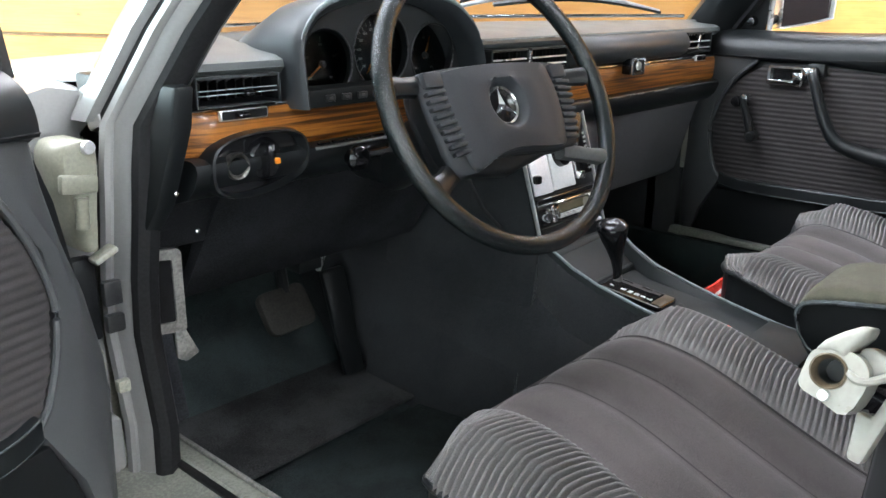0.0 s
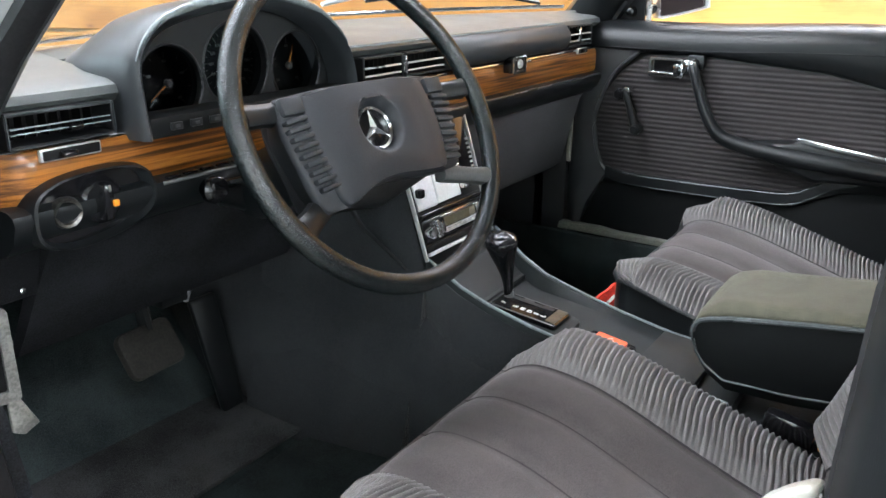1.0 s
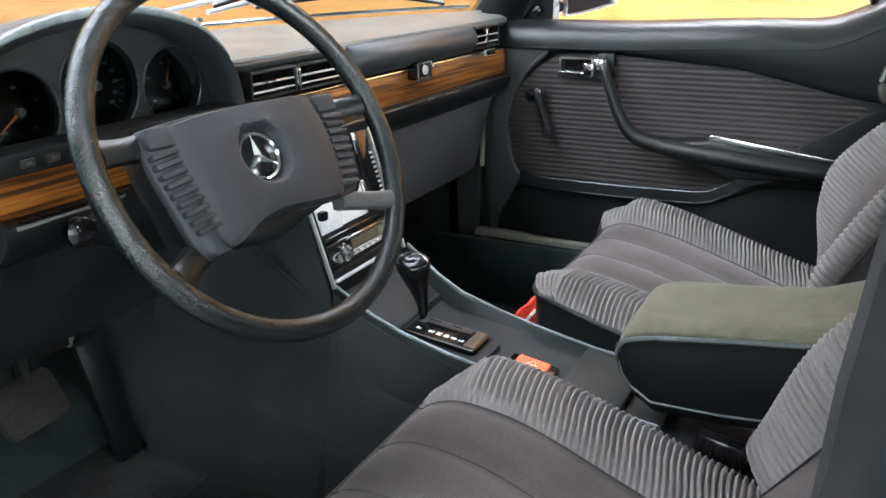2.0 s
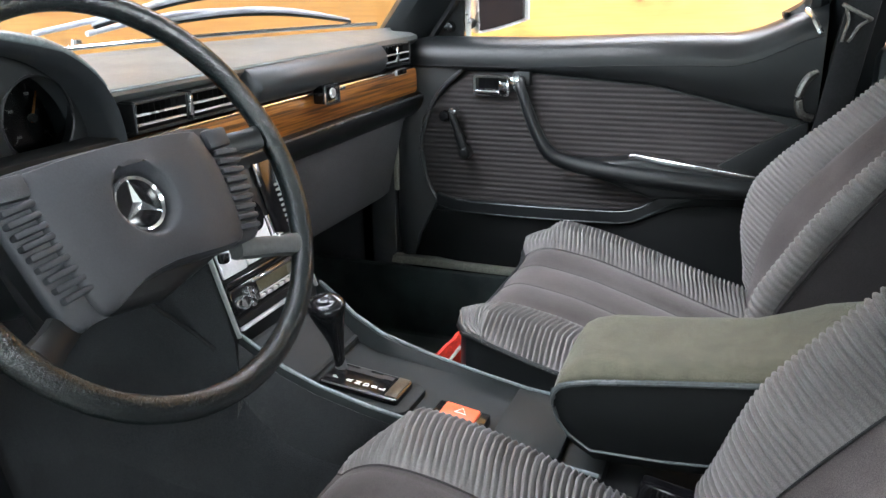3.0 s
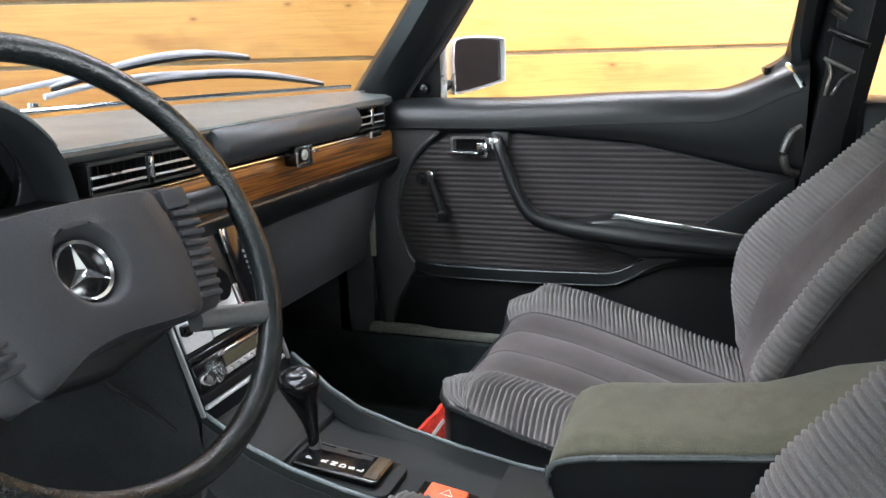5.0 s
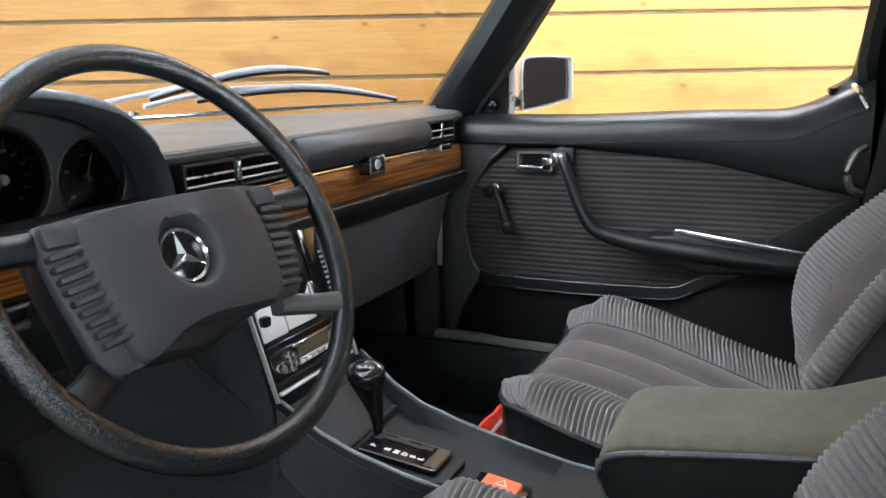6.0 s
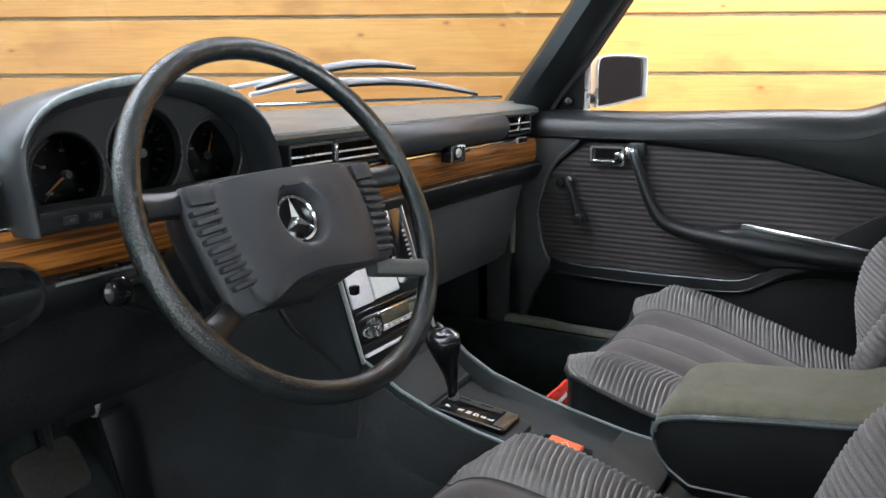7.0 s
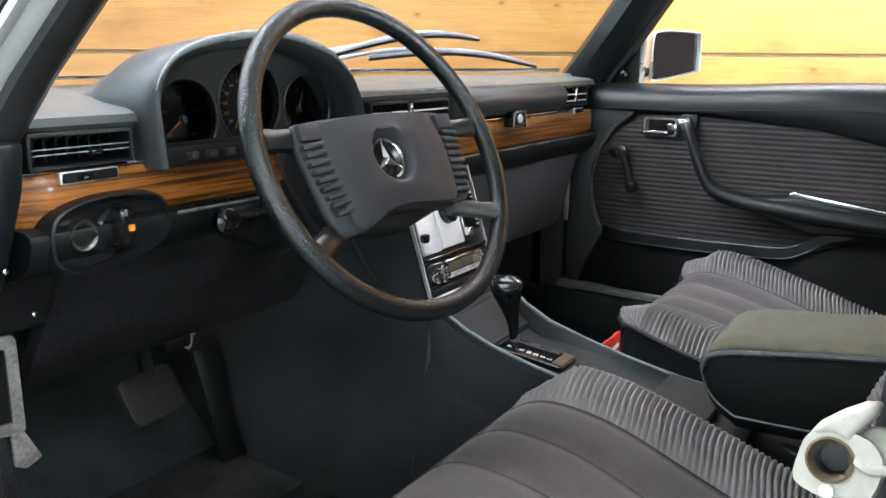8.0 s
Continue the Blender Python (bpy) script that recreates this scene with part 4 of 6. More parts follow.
for (x0, z0), (x1, z1), ax in wip_tips:
    wiper(x0, z0, x1, z1, ax)


# ---- dashboard ----
dash = thing("dashboard", "black padded dashboard with a striped wood band", "dashboard", (0, 0.05, 0.80))
def top_pad(x0, x1, n, back):
    rings = []
    for x in np.linspace(x0, x1, n):
        zl = 0.916 + 0.012 * smooth01(-0.56, -0.20, x)
        yb = ws_y(x) - 0.012
        f = 0.075 if back else 0.0
        prof = [(0.03 + f, zl - 0.020), (0.004 + f, zl - 0.012), (-0.005 + f, zl - 0.004), (-0.003 + f, zl + 0.004), (0.010 + f, zl + 0.009), (0.05 + f, zl + 0.013), (max(yb * 0.6, 0.052 + f), zl + 0.019), (max(yb, 0.06 + f), 0.944), (max(yb, 0.06 + f) + 0.004, 0.90), (0.06 + f, 0.89)]
        rings.append([V(x, y, z) for y, z in prof])
    part("top_pad", loft(rings), DASHTOP, dash, "black padded dash top, paled for its sheen")


top_pad(-0.70, -0.553, 8, False)
top_pad(-0.553, -0.206, 14, True)
top_pad(-0.206, 0.69, 28, False)
part("dash_core", rbox((-0.005, 0.165, 0.850), (1.385, 0.16, 0.10), 0.004), PLASTIC, dash, "black dash carrier")
# wood band, curving round at the driver's end
rings = []
for x in list(np.linspace(-0.705, -0.66, 8)) + list(np.linspace(-0.6, 0.674, 14)):
    dy = 0.020 * smooth01(-0.665, -0.71, x)
    prof = [(0.02, 0.816), (-0.003, 0.817), (-0.0065, 0.823), (-0.0075, 0.842), (-0.0065, 0.861), (-0.003, 0.867), (0.02, 0.868)]
    rings.append([V(x, y + dy, z) for y, z in prof])
part("wood_band", loft(rings), VENEER, dash, "glossy dark-striped zebrano wood band")
part("bright_line", tube([V(-0.708, 0.012, 0.8695), V(-0.68, 0.0, 0.8695), V(-0.56, -0.004, 0.8695)], 0.0018, 6), CHROME, dash, "thin chrome line")
part("bright_line", tube([V(-0.19, -0.004, 0.8700), V(0.06, -0.004, 0.8705)], 0.0020, 6), CHROME, dash)
part("bright_line", tube([V(0.072, -0.0085, 0.8708), V(0.30, -0.0085, 0.8708), V(0.50, -0.0085, 0.8708)], 0.0014, 6), CHROME, dash)
# pale line added for the highlight along the dash top's front edge
part("pad_edge", tube([V(x, -0.0045, 0.9295) for x in (-0.195, 0.1, 0.4, 0.50)], 0.0014, 6), FLANKPIPE, dash, "thin line for the highlight along the dash top")
part("bright_line", tube([V(0.50, -0.006, 0.8695), V(0.66, -0.004, 0.8695)], 0.0016, 6), CHROME, dash)
# padded ledge under the wood
rings = []
for x in np.linspace(-0.70, 0.68, 24):
    prof = [(0.03, 0.817), (-0.010, 0.8165), (-0.018, 0.812), (-0.020, 0.804), (-0.012, 0.785), (0.004, 0.770), (0.03, 0.762), (0.10, 0.755), (0.10, 0.817)]
    rings.append([V(x, y, z) for y, z in prof])
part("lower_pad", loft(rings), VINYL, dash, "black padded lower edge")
part("ledge_piping", tube([V(x, -0.0175, 0.8125) for x in (-0.34, 0.0, 0.3, 0.67)], 0.0022, 8), PIPING, dash, "upper edge of the pad, paled for its sheen")
# vent slots in the ledge beside the column
for k in range(7):
    part("slot", rbox((-0.515 + 0.024 * k, -0.0165, 0.8155), (0.018, 0.006, 0.003), 0.001), GLOSSY, dash)
part("ledge_trim", tube([V(-0.53, -0.0185, 0.8105), V(-0.35, -0.0185, 0.8105)], 0.0022, 6), SPOKE, dash)

# glove box pad
rings = []
for x, k in ((0.062, 0.4), (0.065, 0.8), (0.072, 1.0), (0.30, 1.0), (0.490, 1.0), (0.498, 0.9), (0.501, 0.6)):
    prof = [(0.02, 0.929), (-0.004, 0.929), (-0.016, 0.924), (-0.026, 0.911), (-0.028, 0.899), (-0.020, 0.884), (-0.008, 0.876), (0.02, 0.874)]
    rings.append([V(x, 0.01 + (y - 0.01) * k, 0.90 + (z - 0.90) * (0.85 + 0.15 * k)) for y, z in prof])
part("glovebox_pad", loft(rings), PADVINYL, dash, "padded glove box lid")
lock = part("glovebox_lock", rbox((0.268, -0.017, 0.868), (0.046, 0.022, 0.030), 0.003), GLOSSY, dash, "square black and chrome glove box lock")
part("lock_frame", ring_frame(list(rrect(0.048, 0.032, 0.003)), list(rrect(0.040, 0.024, 0.002)), 0.011, 0.0135, on(facing((0.268, -0.017, 0.868), (0, -1, 0)))), CHROME, lock, "chrome frame")
part("lock_barrel", lathe([(0.0, 0.004), (0.007, 0.003), (0.0085, 0.0), (0.0, 0.0)], facing((0.270, -0.028, 0.869), (0, -1, 0)), 16), BRUSHED, lock)
# no real part: chrome sliver drawn for a glint on the veneer
part("veneer_glint", rbox((0.318, -0.011, 0.868), (0.055, 0.006, 0.006), 0.002), CHROME, lock)


def vent(x0, x1, z0, z1, cells, slide):
    """An air outlet: dark box, frame, bright level bars and upright fins."""
    c, w, h = (x0 + x1) / 2, x1 - x0, z1 - z0
    fr = part("air_vent", prism([(x0 - 0.004, z0 - 0.004), (x1 + 0.004, z0 - 0.004), (x1 + 0.004, z1 + 0.004), (x0 - 0.004, z1 + 0.004)], 0.040, 0.046, XZ, 0.001), FINS, dash, "air outlet with chrome bars")
    own = bmesh.new()
    for u, v, a, b in ((c, z0, w, 0.004), (c, z1, w, 0.004), (x0, (z0 + z1) / 2, 0.004, h), (x1, (z0 + z1) / 2, 0.004, h)):
        rbox((u, 0.014, v), (a, 0.052, b), 0.001, bm=own)
    part("vent_frame", own, PLASTIC, fr)
    part("vent_edge", ring_frame([(x0 - 0.001, z0 - 0.001), (x1 + 0.001, z0 - 0.001), (x1 + 0.001, z1 + 0.001), (x0 - 0.001, z1 + 0.001)], [(x0 - 0.0002, z0 - 0.0002), (x1 + 0.0002, z0 - 0.0002), (x1 + 0.0002, z1 + 0.0002), (x0 - 0.0002, z1 + 0.0002)], -0.0135, -0.0115, XZ), PIPING, fr, "thin sheeny edge", flat=True)
    left = x0 < -0.5
    for k in range(2):
        part("vent_bar", rbox((c, -0.010, z0 + h * ((0.40 + 0.17 * k) if left else (0.22 + 0.34 * k))), (w - 0.006, 0.005, 0.0014 if left else 0.0026), 0.0005), FLANKPIPE if left else BRUSHED, fr, "thin bright bar")
    for k in range(cells):
        part("vent_fin", rbox((x0 + w * (k + 0.5) / cells, 0.022 if left else 0.006, (z0 + z1) / 2), (0.0012, 0.014, h - 0.006), 0), FINS, fr, flat=True)
    if slide:
        part("vent_slide", rbox((c, -0.009, (z0 + z1) / 2), (0.010, 0.010, h * 0.8), 0.002), CHROME, fr, "chrome slide")


vent(-0.688, -0.577, 0.874, 0.905, 9, False)
part("vent_knob", rbox((-0.62, -0.011, 0.886), (0.014, 0.012, 0.006), 0.002), GLOSSY, dash)
vent(-0.168, -0.075, 0.880, 0.913, 9, False)
vent(-0.065, 0.042, 0.880, 0.913, 10, False)
part("vent_slide", rbox((-0.070, -0.010, 0.898), (0.007, 0.014, 0.026), 0.003), CHROME, dash, "chrome slide between the middle vents")
vent(0.512, 0.628, 0.882, 0.922, 8, True)


def heater_slide(x0, x1, z, nm):
    t = part(nm, rbox(((x0 + x1) / 2, -0.0085, z), (x1 - x0, 0.006, 0.0125), 0.002), BRUSHED, dash, "chrome framed heater slide")
    part("slide_slot", rbox(((x0 + x1) / 2, -0.0115, z), (x1 - x0 - 0.005, 0.003, 0.0096), 0.001), FINS, t)
    part("slide_knob", rbox((x0 * 0.6 + x1 * 0.4, -0.016, z), (0.017, 0.012, 0.0065), 0.003), GLOSSY, t)


heater_slide(-0.660, -0.594, 0.8625, "heater_slide")
heater_slide(0.565, 0.612, 0.868, "heater_slide")

# light switch panel: a rounded pod under the wood
prof = curve([(-0.681, 0.803, 0), (-0.673, 0.828, 0), (-0.637, 0.840, 0), (-0.583, 0.841, 0), (-0.551, 0.832, 0), (-0.541, 0.808, 0), (-0.550, 0.786, 0), (-0.588, 0.772, 0), (-0.640, 0.767, 0), (-0.674, 0.778, 0)], 4, True)
P2 = [(p.x, p.y) for p in prof]
cx, cz = -0.611, 0.804
rings = [[V(cx + (x - cx) * k, y, cz + (z - cz) * k) for x, z in P2] for k, y in ((1.04, 0.03), (1.04, -0.010), (1.0, -0.021), (0.955, -0.022), (0.90, -0.012), (0.88, -0.008))]
pod = part("light_switch_pod", loft(rings), VINYL, dash, "rounded black light switch pod")
SW = facing((-0.645, -0.008, 0.805), (0, -1, 0))
ring = [(0.0145, 0.0), (0.0165, 0.008), (0.0150, 0.012), (0.0118, 0.011), (0.0095, 0.005), (0.0095, 0.0)]
part("switch_ring", lathe(ring + [ring[0]], SW, 28), DARKMETAL, pod, "dull metal ring of the lock")
part("switch_core", lathe([(0.0, 0.004), (0.0094, 0.004), (0.0094, 0.0), (0.0, 0.0)], SW, 24), GLOSSY, pod)
part("switch_key", rbox((-0.645, -0.013, 0.805), (0.003, 0.008, 0.013), 0.001), PLASTIC, pod)
KN = facing((-0.603, -0.008, 0.808), (0, -1, 0))
part("rotary_dial", lathe([(0.0, 0.009), (0.020, 0.009), (0.0235, 0.006), (0.026, 0.0), (0.0, 0.0)], KN, 28), GLOSSY, pod)
part("pod_back", prism([(cx + (x - cx) * 0.9, cz + (z - cz) * 0.9) for x, z in P2], -0.0085, -0.004, XZ, 0), GLOSSY, pod, "glossy black switch plate", flat=True)
part("rotary_knob", rbox((-0.607, -0.022, 0.809), (0.013, 0.024, 0.040), 0.005), GLOSSY, pod, "upright rotary light knob")
part("knob_top", rbox((-0.607, -0.0345, 0.824), (0.0035, 0.002, 0.007), 0.001), SPOKE, pod)
part("knob_mark", rbox((-0.6015, -0.0345, 0.808), (0.007, 0.004, 0.007), 0.0015), AMBER, pod, "orange light mark")
for k in range(6):
    a = radians(-70 + 28 * k)
    part("dial_mark", rbox((-0.603 + 0.0215 * math.cos(a), -0.0135, 0.808 + 0.0215 * math.sin(a)), (0.003, 0.001, 0.003), 0), DIALMARK, pod, flat=True)

# parking brake release: a chrome knob below the ledge
knob = part("brake_release", lathe([(0.0, 0.032), (0.010, 0.031), (0.0155, 0.026), (0.0165, 0.018), (0.012, 0.008), (0.010, 0.0), (0.0, 0.0)], facing((-0.468, -0.012, 0.792), (-0.2, -1, 0.05)), 20), GLOSSY, dash, "shiny black knob under the ledge")
part("release_stem", tube([V(-0.452, -0.02, 0.793), V(-0.43, -0.03, 0.795), V(-0.41, -0.028, 0.796)], 0.005, 8), CHROME, knob)

# instrument pod
ARCH = [(-0.556, 0.862), (-0.560, 0.905), (-0.560, 0.945), (-0.535, 0.977), (-0.495, 0.993), (-0.44, 1.003), (-0.385, 1.006), (-0.33, 0.999), (-0.28, 0.984), (-0.24, 0.957), (-0.217, 0.925), (-0.208, 0.890), (-0.206, 0.868)]


def arch(k, dz, y, squash=1.0, lean=0.0):
    out = []
    pts = curve([(x, z, 0) for x, z in ARCH], 4)
    for p in pts:
        x, z = p.x, p.y
        out.append(V(-0.383 + (x + 0.383) * k, y - lean * (z - 0.87), 0.866 + (z - 0.866) * squash * (k if z > 0.9 else 1) + dz))
    return out


rings = [arch(0.92, -0.002, 0.06, 0.97), arch(0.93, -0.002, -0.020, 0.97), arch(0.945, 0.0, -0.031, 0.99), arch(0.975, 0.0, -0.036), arch(1.0, 0.0, -0.031), arch(1.012, 0.0, -0.015), arch(0.995, -0.002, 0.05, 0.97), arch(0.95, -0.012, 0.12, 0.83), arch(0.90, -0.03, 0.20, 0.62)]
hood = part("pod_hood", loft(rings, closed=False), PADVINYL, dash, "padded instrument hood")
# added tube, paled to draw the highlight round the hood's lip
lip = [p for p in arch(0.992, 0.0, -0.0335) if p.z > 0.938]
part("hood_lip", tube(lip, [0.0008 + 0.0040 * min(1, 0.12 * min(k, len(lip) - 1 - k)) for k in range(len(lip))], 10), FLANKPIPE, hood, "rounded lip with its highlight in the colour")
GAUGES = ((-0.455, 0.905, 0.043, 4, 215, True), (-0.355, 0.919, 0.049, 11, 240, False), (-0.252, 0.908, 0.043, 4, 70, True))
GX = {g[0]: g[0] - 0.030 for g in GAUGES}        # mouths of the tunnels lie nearer to the door
own = bmesh.new()
loops = [arch(0.925, 0.0, 0.010)]
for gx, gz, gr, *_ in GAUGES:
    loops.append([V(GX[gx] + 1.05 * gr * math.cos(a), 0.010, gz + 0.004 + 1.05 * gr * math.sin(a)) for a in np.linspace(0, 2 * math.pi, 40, endpoint=False)])
es = []
for lp in loops:
    vs = [own.verts.new(p) for p in lp]
    es += [own.edges.new((vs[i], vs[(i + 1) % len(vs)])) for i in range(len(vs))]
bmesh.ops.triangle_fill(own, use_beauty=True, edges=es)
face = part("pod_face", own, FACE, dash, "black instrument face", flat=True)
part("pod_sill", prism([(-0.552, 0.862), (-0.21, 0.862), (-0.215, 0.884), (-0.545, 0.884)], -0.030, 0.014, XZ, 0.003), FACE, dash, "black lower instrument bezel")
for k, x in enumerate((-0.515, -0.488, -0.461, -0.434, -0.32, -0.29)):
    part("warning_lamp", rbox((x, -0.0315, 0.873), (0.016, 0.003, 0.008), 0.001), DIAL, dash)
    part("lamp_symbol", rbox((x, -0.0335, 0.873), (0.006, 0.001, 0.003), 0), RIMGREY, dash, flat=True)


def gauge(x, z, r, nums, needle, small):
    mouth = [V(GX[x] + 1.05 * r * math.cos(a), 0.010, z + 0.004 + 1.05 * r * math.sin(a)) for a in np.linspace(0, 2 * math.pi, 40, endpoint=False)]
    deep = [V(x + r * math.cos(a), 0.062, z + r * math.sin(a)) for a in np.linspace(0, 2 * math.pi, 40, endpoint=False)]
    t = part("gauge_tunnel", loft([mouth, deep], cap=False), PLASTIC, dash, "round instrument tunnel")
    part("tunnel_lip", tube(mouth, 0.0016, 6, closed=True), PLASTIC, t)
    F = facing((x, 0.056, z), (0, -1, 0.0))
    part("dial", lathe([(0.0, 0.0), (r * 0.99, 0.0), (r * 0.99, -0.002), (0.0, -0.002)], F, 40), DIAL, t, "black dial")
    part("dial_ring", lathe([(r * 0.86, 0.0004), (r * 0.885, 0.001), (r * 0.91, 0.0004)], F, 40), PADVINYL, t)
    for k in range(nums * 2 + 1):
        a = radians(225 - 270 * k / (nums * 2))
        L = 0.16 if k % 2 == 0 else 0.09
        m = F @ Matrix.Rotation(a, 4, "Z") @ Matrix.Translation((r * (0.84 - L / 2), 0, 0.001))
        own = rbox((0, 0, 0), (r * L, r * 0.022, 0.0005), 0)
        bmesh.ops.transform(own, matrix=m, verts=own.verts)
        part("tick", own, DIALMARK, t, flat=True)
        if k % 2 == 0:
            own = rbox((r * 0.60 * math.cos(a), r * 0.60 * math.sin(a), 0.001), (r * 0.14, r * 0.075, 0.0005), 0)
            bmesh.ops.transform(own, matrix=F, verts=own.verts)
            part("dial_figure", own, DIALMARK, t, flat=True)
    gl = part("dial_glass", lathe([(0.0, 0.0), (r * 0.99, 0.0), (r * 0.99, -0.0015), (0.0, -0.0015)], facing((x - 0.012, 0.034, z + 0.0015), (0.0, -1, 0.08)), 40), DIALGLASS, t, "hazy dial glass")
    gl.visible_shadow = False
    a = radians(needle)
    m = F @ Matrix.Rotation(a, 4, "Z")
    nd = prism([(-0.12 * r, -0.03 * r), (0.72 * r, -0.012 * r), (0.74 * r, 0.012 * r), (-0.12 * r, 0.03 * r)], 0.0035, 0.005, on(m), 0)
    part("needle", nd, ORANGE, t, "orange needle", flat=True)
    part("needle_hub", lathe([(0.0, 0.009), (r * 0.09, 0.0085), (r * 0.11, 0.006), (r * 0.11, 0.002), (0.0, 0.002)], F, 16), DIALMARK if not small else SPOKE, t)


for g in GAUGES:
    gauge(*g)

# lower parts: felt panel over the pedals, passenger's knee panel
prof = [(0.030, 0.765), (0.05, 0.735), (0.115, 0.635), (0.138, 0.602), (0.146, 0.598), (0.150, 0.606), (0.07, 0.745), (0.05, 0.77)]
part("felt_panel", loft([[V(x, y, z) for y, z in prof] for x in (-0.638, -0.42, -0.19)]), FELT, dash, "grey felt panel over the pedals")
prof = [(0.010, 0.775), (0.022, 0.755), (0.062, 0.60), (0.080, 0.585), (0.095, 0.60), (0.06, 0.76)]
part("knee_panel", loft([[V(x, y, z) for y, z in prof] for x in (0.105, 0.40, 0.664)]), KNEE, dash, "grey-black knee panel")
part("under_shelf", rbox((0.395, 0.26, 0.60), (0.60, 0.34, 0.012), 0.003), PLASTIC, dash, "dark shelf under the glove box")
part("column_cover", prism([(-0.44, 0.812), (-0.285, 0.812), (-0.29, 0.765), (-0.32, 0.745), (-0.40, 0.745), (-0.435, 0.765)], -0.008, 0.09, XZ, 0.010, 3), VINYL, dash, "black column cover")
rings = []
for y, out in ((-0.080, 0.0), (-0.06, 0.004), (-0.02, 0.010), (0.04, 0.020), (0.12, 0.034), (0.22, 0.044)):
    face = curve([(-0.109 - 0.2 * out, 0.80, 0), (-0.112 - 0.5 * out, 0.70, 0), (-0.117 - out, 0.60, 0), (-0.132 - out, 0.50, 0), (-0.158 - out, 0.40, 0), (-0.180 - out, 0.33, 0), (-0.190 - out, 0.28, 0)], 4)
    rake = lambda z: y + 0.317 * max(0, z - 0.590) * (0.22 - y) / 0.30
    rings.append([V(p.x, rake(p.y), p.y) for p in face] + [V(-0.06, y, 0.28), V(-0.06, rake(0.80), 0.80)])
part("side_cover", loft(rings), TUNNEL, dash, "charcoal side of the centre stack and tunnel")
part("cover_edge", tube([V(-0.205, 0.02, 0.745), V(-0.165, 0.0, 0.66), V(-0.128, -0.02, 0.615), V(-0.122, -0.05, 0.590)], 0.0035, 8), SIDECOVER, dash, "rounded fold beside the stack")

# ---- steering wheel ----
WC = V(-0.381, -0.199, 0.873)
wa, wb = radians(27.3), radians(-5.8)
WN = V(math.sin(wb), -math.cos(wa) * math.cos(wb), math.sin(wa) * math.cos(wb))
WM = facing(WC, WN)
whl = thing("steering_wheel", "large thin black four-spoke steering wheel", "steering wheel", WC)
RR = 0.1805
rim = [WM @ V(RR * math.cos(a), RR * math.sin(a), 0.0) for a in np.linspace(0, 2 * math.pi, 96, endpoint=False)]
part("rim", tube(rim, 0.0115, 18, closed=True, up=WN), RIMSKIN, whl, "grained black rim with worn shine")
WM = WM @ Matrix.Translation((-0.009, -0.001, 0.004))     # the hub pad stands a little proud of the rim
W = on(WM)
pad = [(-0.117, 0.041), (-0.106, 0.045), (-0.06, 0.0485), (0.0, 0.050), (0.06, 0.0495), (0.106, 0.047), (0.119, 0.041), (0.128, 0.012), (0.128, -0.020), (0.122, -0.050), (0.112, -0.066), (0.092, -0.069), (0.05, -0.067), (0.0, -0.064), (-0.045, -0.068), (-0.082, -0.079), (-0.102, -0.082), (-0.112, -0.064), (-0.118, -0.025), (-0.122, 0.012)]
pc = [(p.x, p.y) for p in curve([(u, v, 0) for u, v in pad], 3, True)]


def padring(ku, kv, h, rise=0.0):
    return [W(u * ku, -0.008 + (v + 0.008) * kv, h + rise * (1 - (u / 0.14) ** 2)) for u, v in pc]


# split off in darker vinyl: the pad side's shadow is in its colour
part("hub_side", loft([padring(0.93, 0.93, -0.046), padring(0.975, 0.975, -0.026), padring(0.995, 0.995, -0.0095)], cap=False), VINYL, whl, "side of the hub pad, blackened for its shadow")
rings = [padring(0.99, 0.99, -0.011), padring(1.0, 1.0, -0.008), padring(0.985, 0.985, -0.003), padring(0.965, 0.968, -0.0005), padring(0.765, 0.955, 0.0), padring(0.755, 0.945, 0.0025, 0.003), padring(0.735, 0.925, 0.0045, 0.004), padring(0.60, 0.75, 0.0055, 0.005), padring(0.48, 0.60, 0.006, 0.0055)]
own = loft(rings, cap=False)
# close the middle round the badge hollow
n = len(pc)
inner = padring(0.48, 0.60, 0.006, 0.0055)
hole = []
for u, v in pc:
    a = math.atan2(v, u)
    hole.append((0.031 * math.cos(a), -0.003 + 0.031 * math.sin(a)))
lo = [W(u * 1.10, v * 1.10, 0.0115) for u, v in hole]
r2 = [W(u * 0.99, v * 0.99, 0.0095) for u, v in hole]
r3 = [W(u * 0.84, v * 0.84, -0.008) for u, v in hole]
r4 = [W(u * 0.02, v * 0.02, -0.009) for u, v in hole]
loft([inner, lo, r2, r3, r4], bm=own, cap=False)
padp = part("hub_pad", own, PADSKIN, whl, "broad matt black hub pad", angle=50)
# raised ribs along both flanks of the pad, under a smooth block
for sx in (-1, 1):
    for k in range(9):
        v = 0.0175 - 0.0091 * k
        x0 = (-0.1195 + 0.014 * (k / 8) ** 1.6) if sx < 0 else (0.1265 - 0.014 * (k / 8) ** 1.8)
        x1 = (-0.0905 + 0.0125 * (k / 8) ** 1.6) if sx < 0 else (0.0990 - 0.013 * (k / 8) ** 1.8)
        own = rbox(((x0 + x1) / 2, v, 0.0015), (abs(x1 - x0), 0.0054, 0.0100), 0.0018, Matrix.Rotation(radians(-sx * 6), 4, "Z"))
        bmesh.ops.transform(own, matrix=WM, verts=own.verts)
        part("pad_rib", own, PADSKIN, padp)
    own = rbox((-0.1035 if sx < 0 else 0.111, 0.0325, 0.0008), (0.028, 0.019, 0.0100), 0.003)
    bmesh.ops.transform(own, matrix=WM, verts=own.verts)
    part("pad_block", own, PADSKIN, padp)
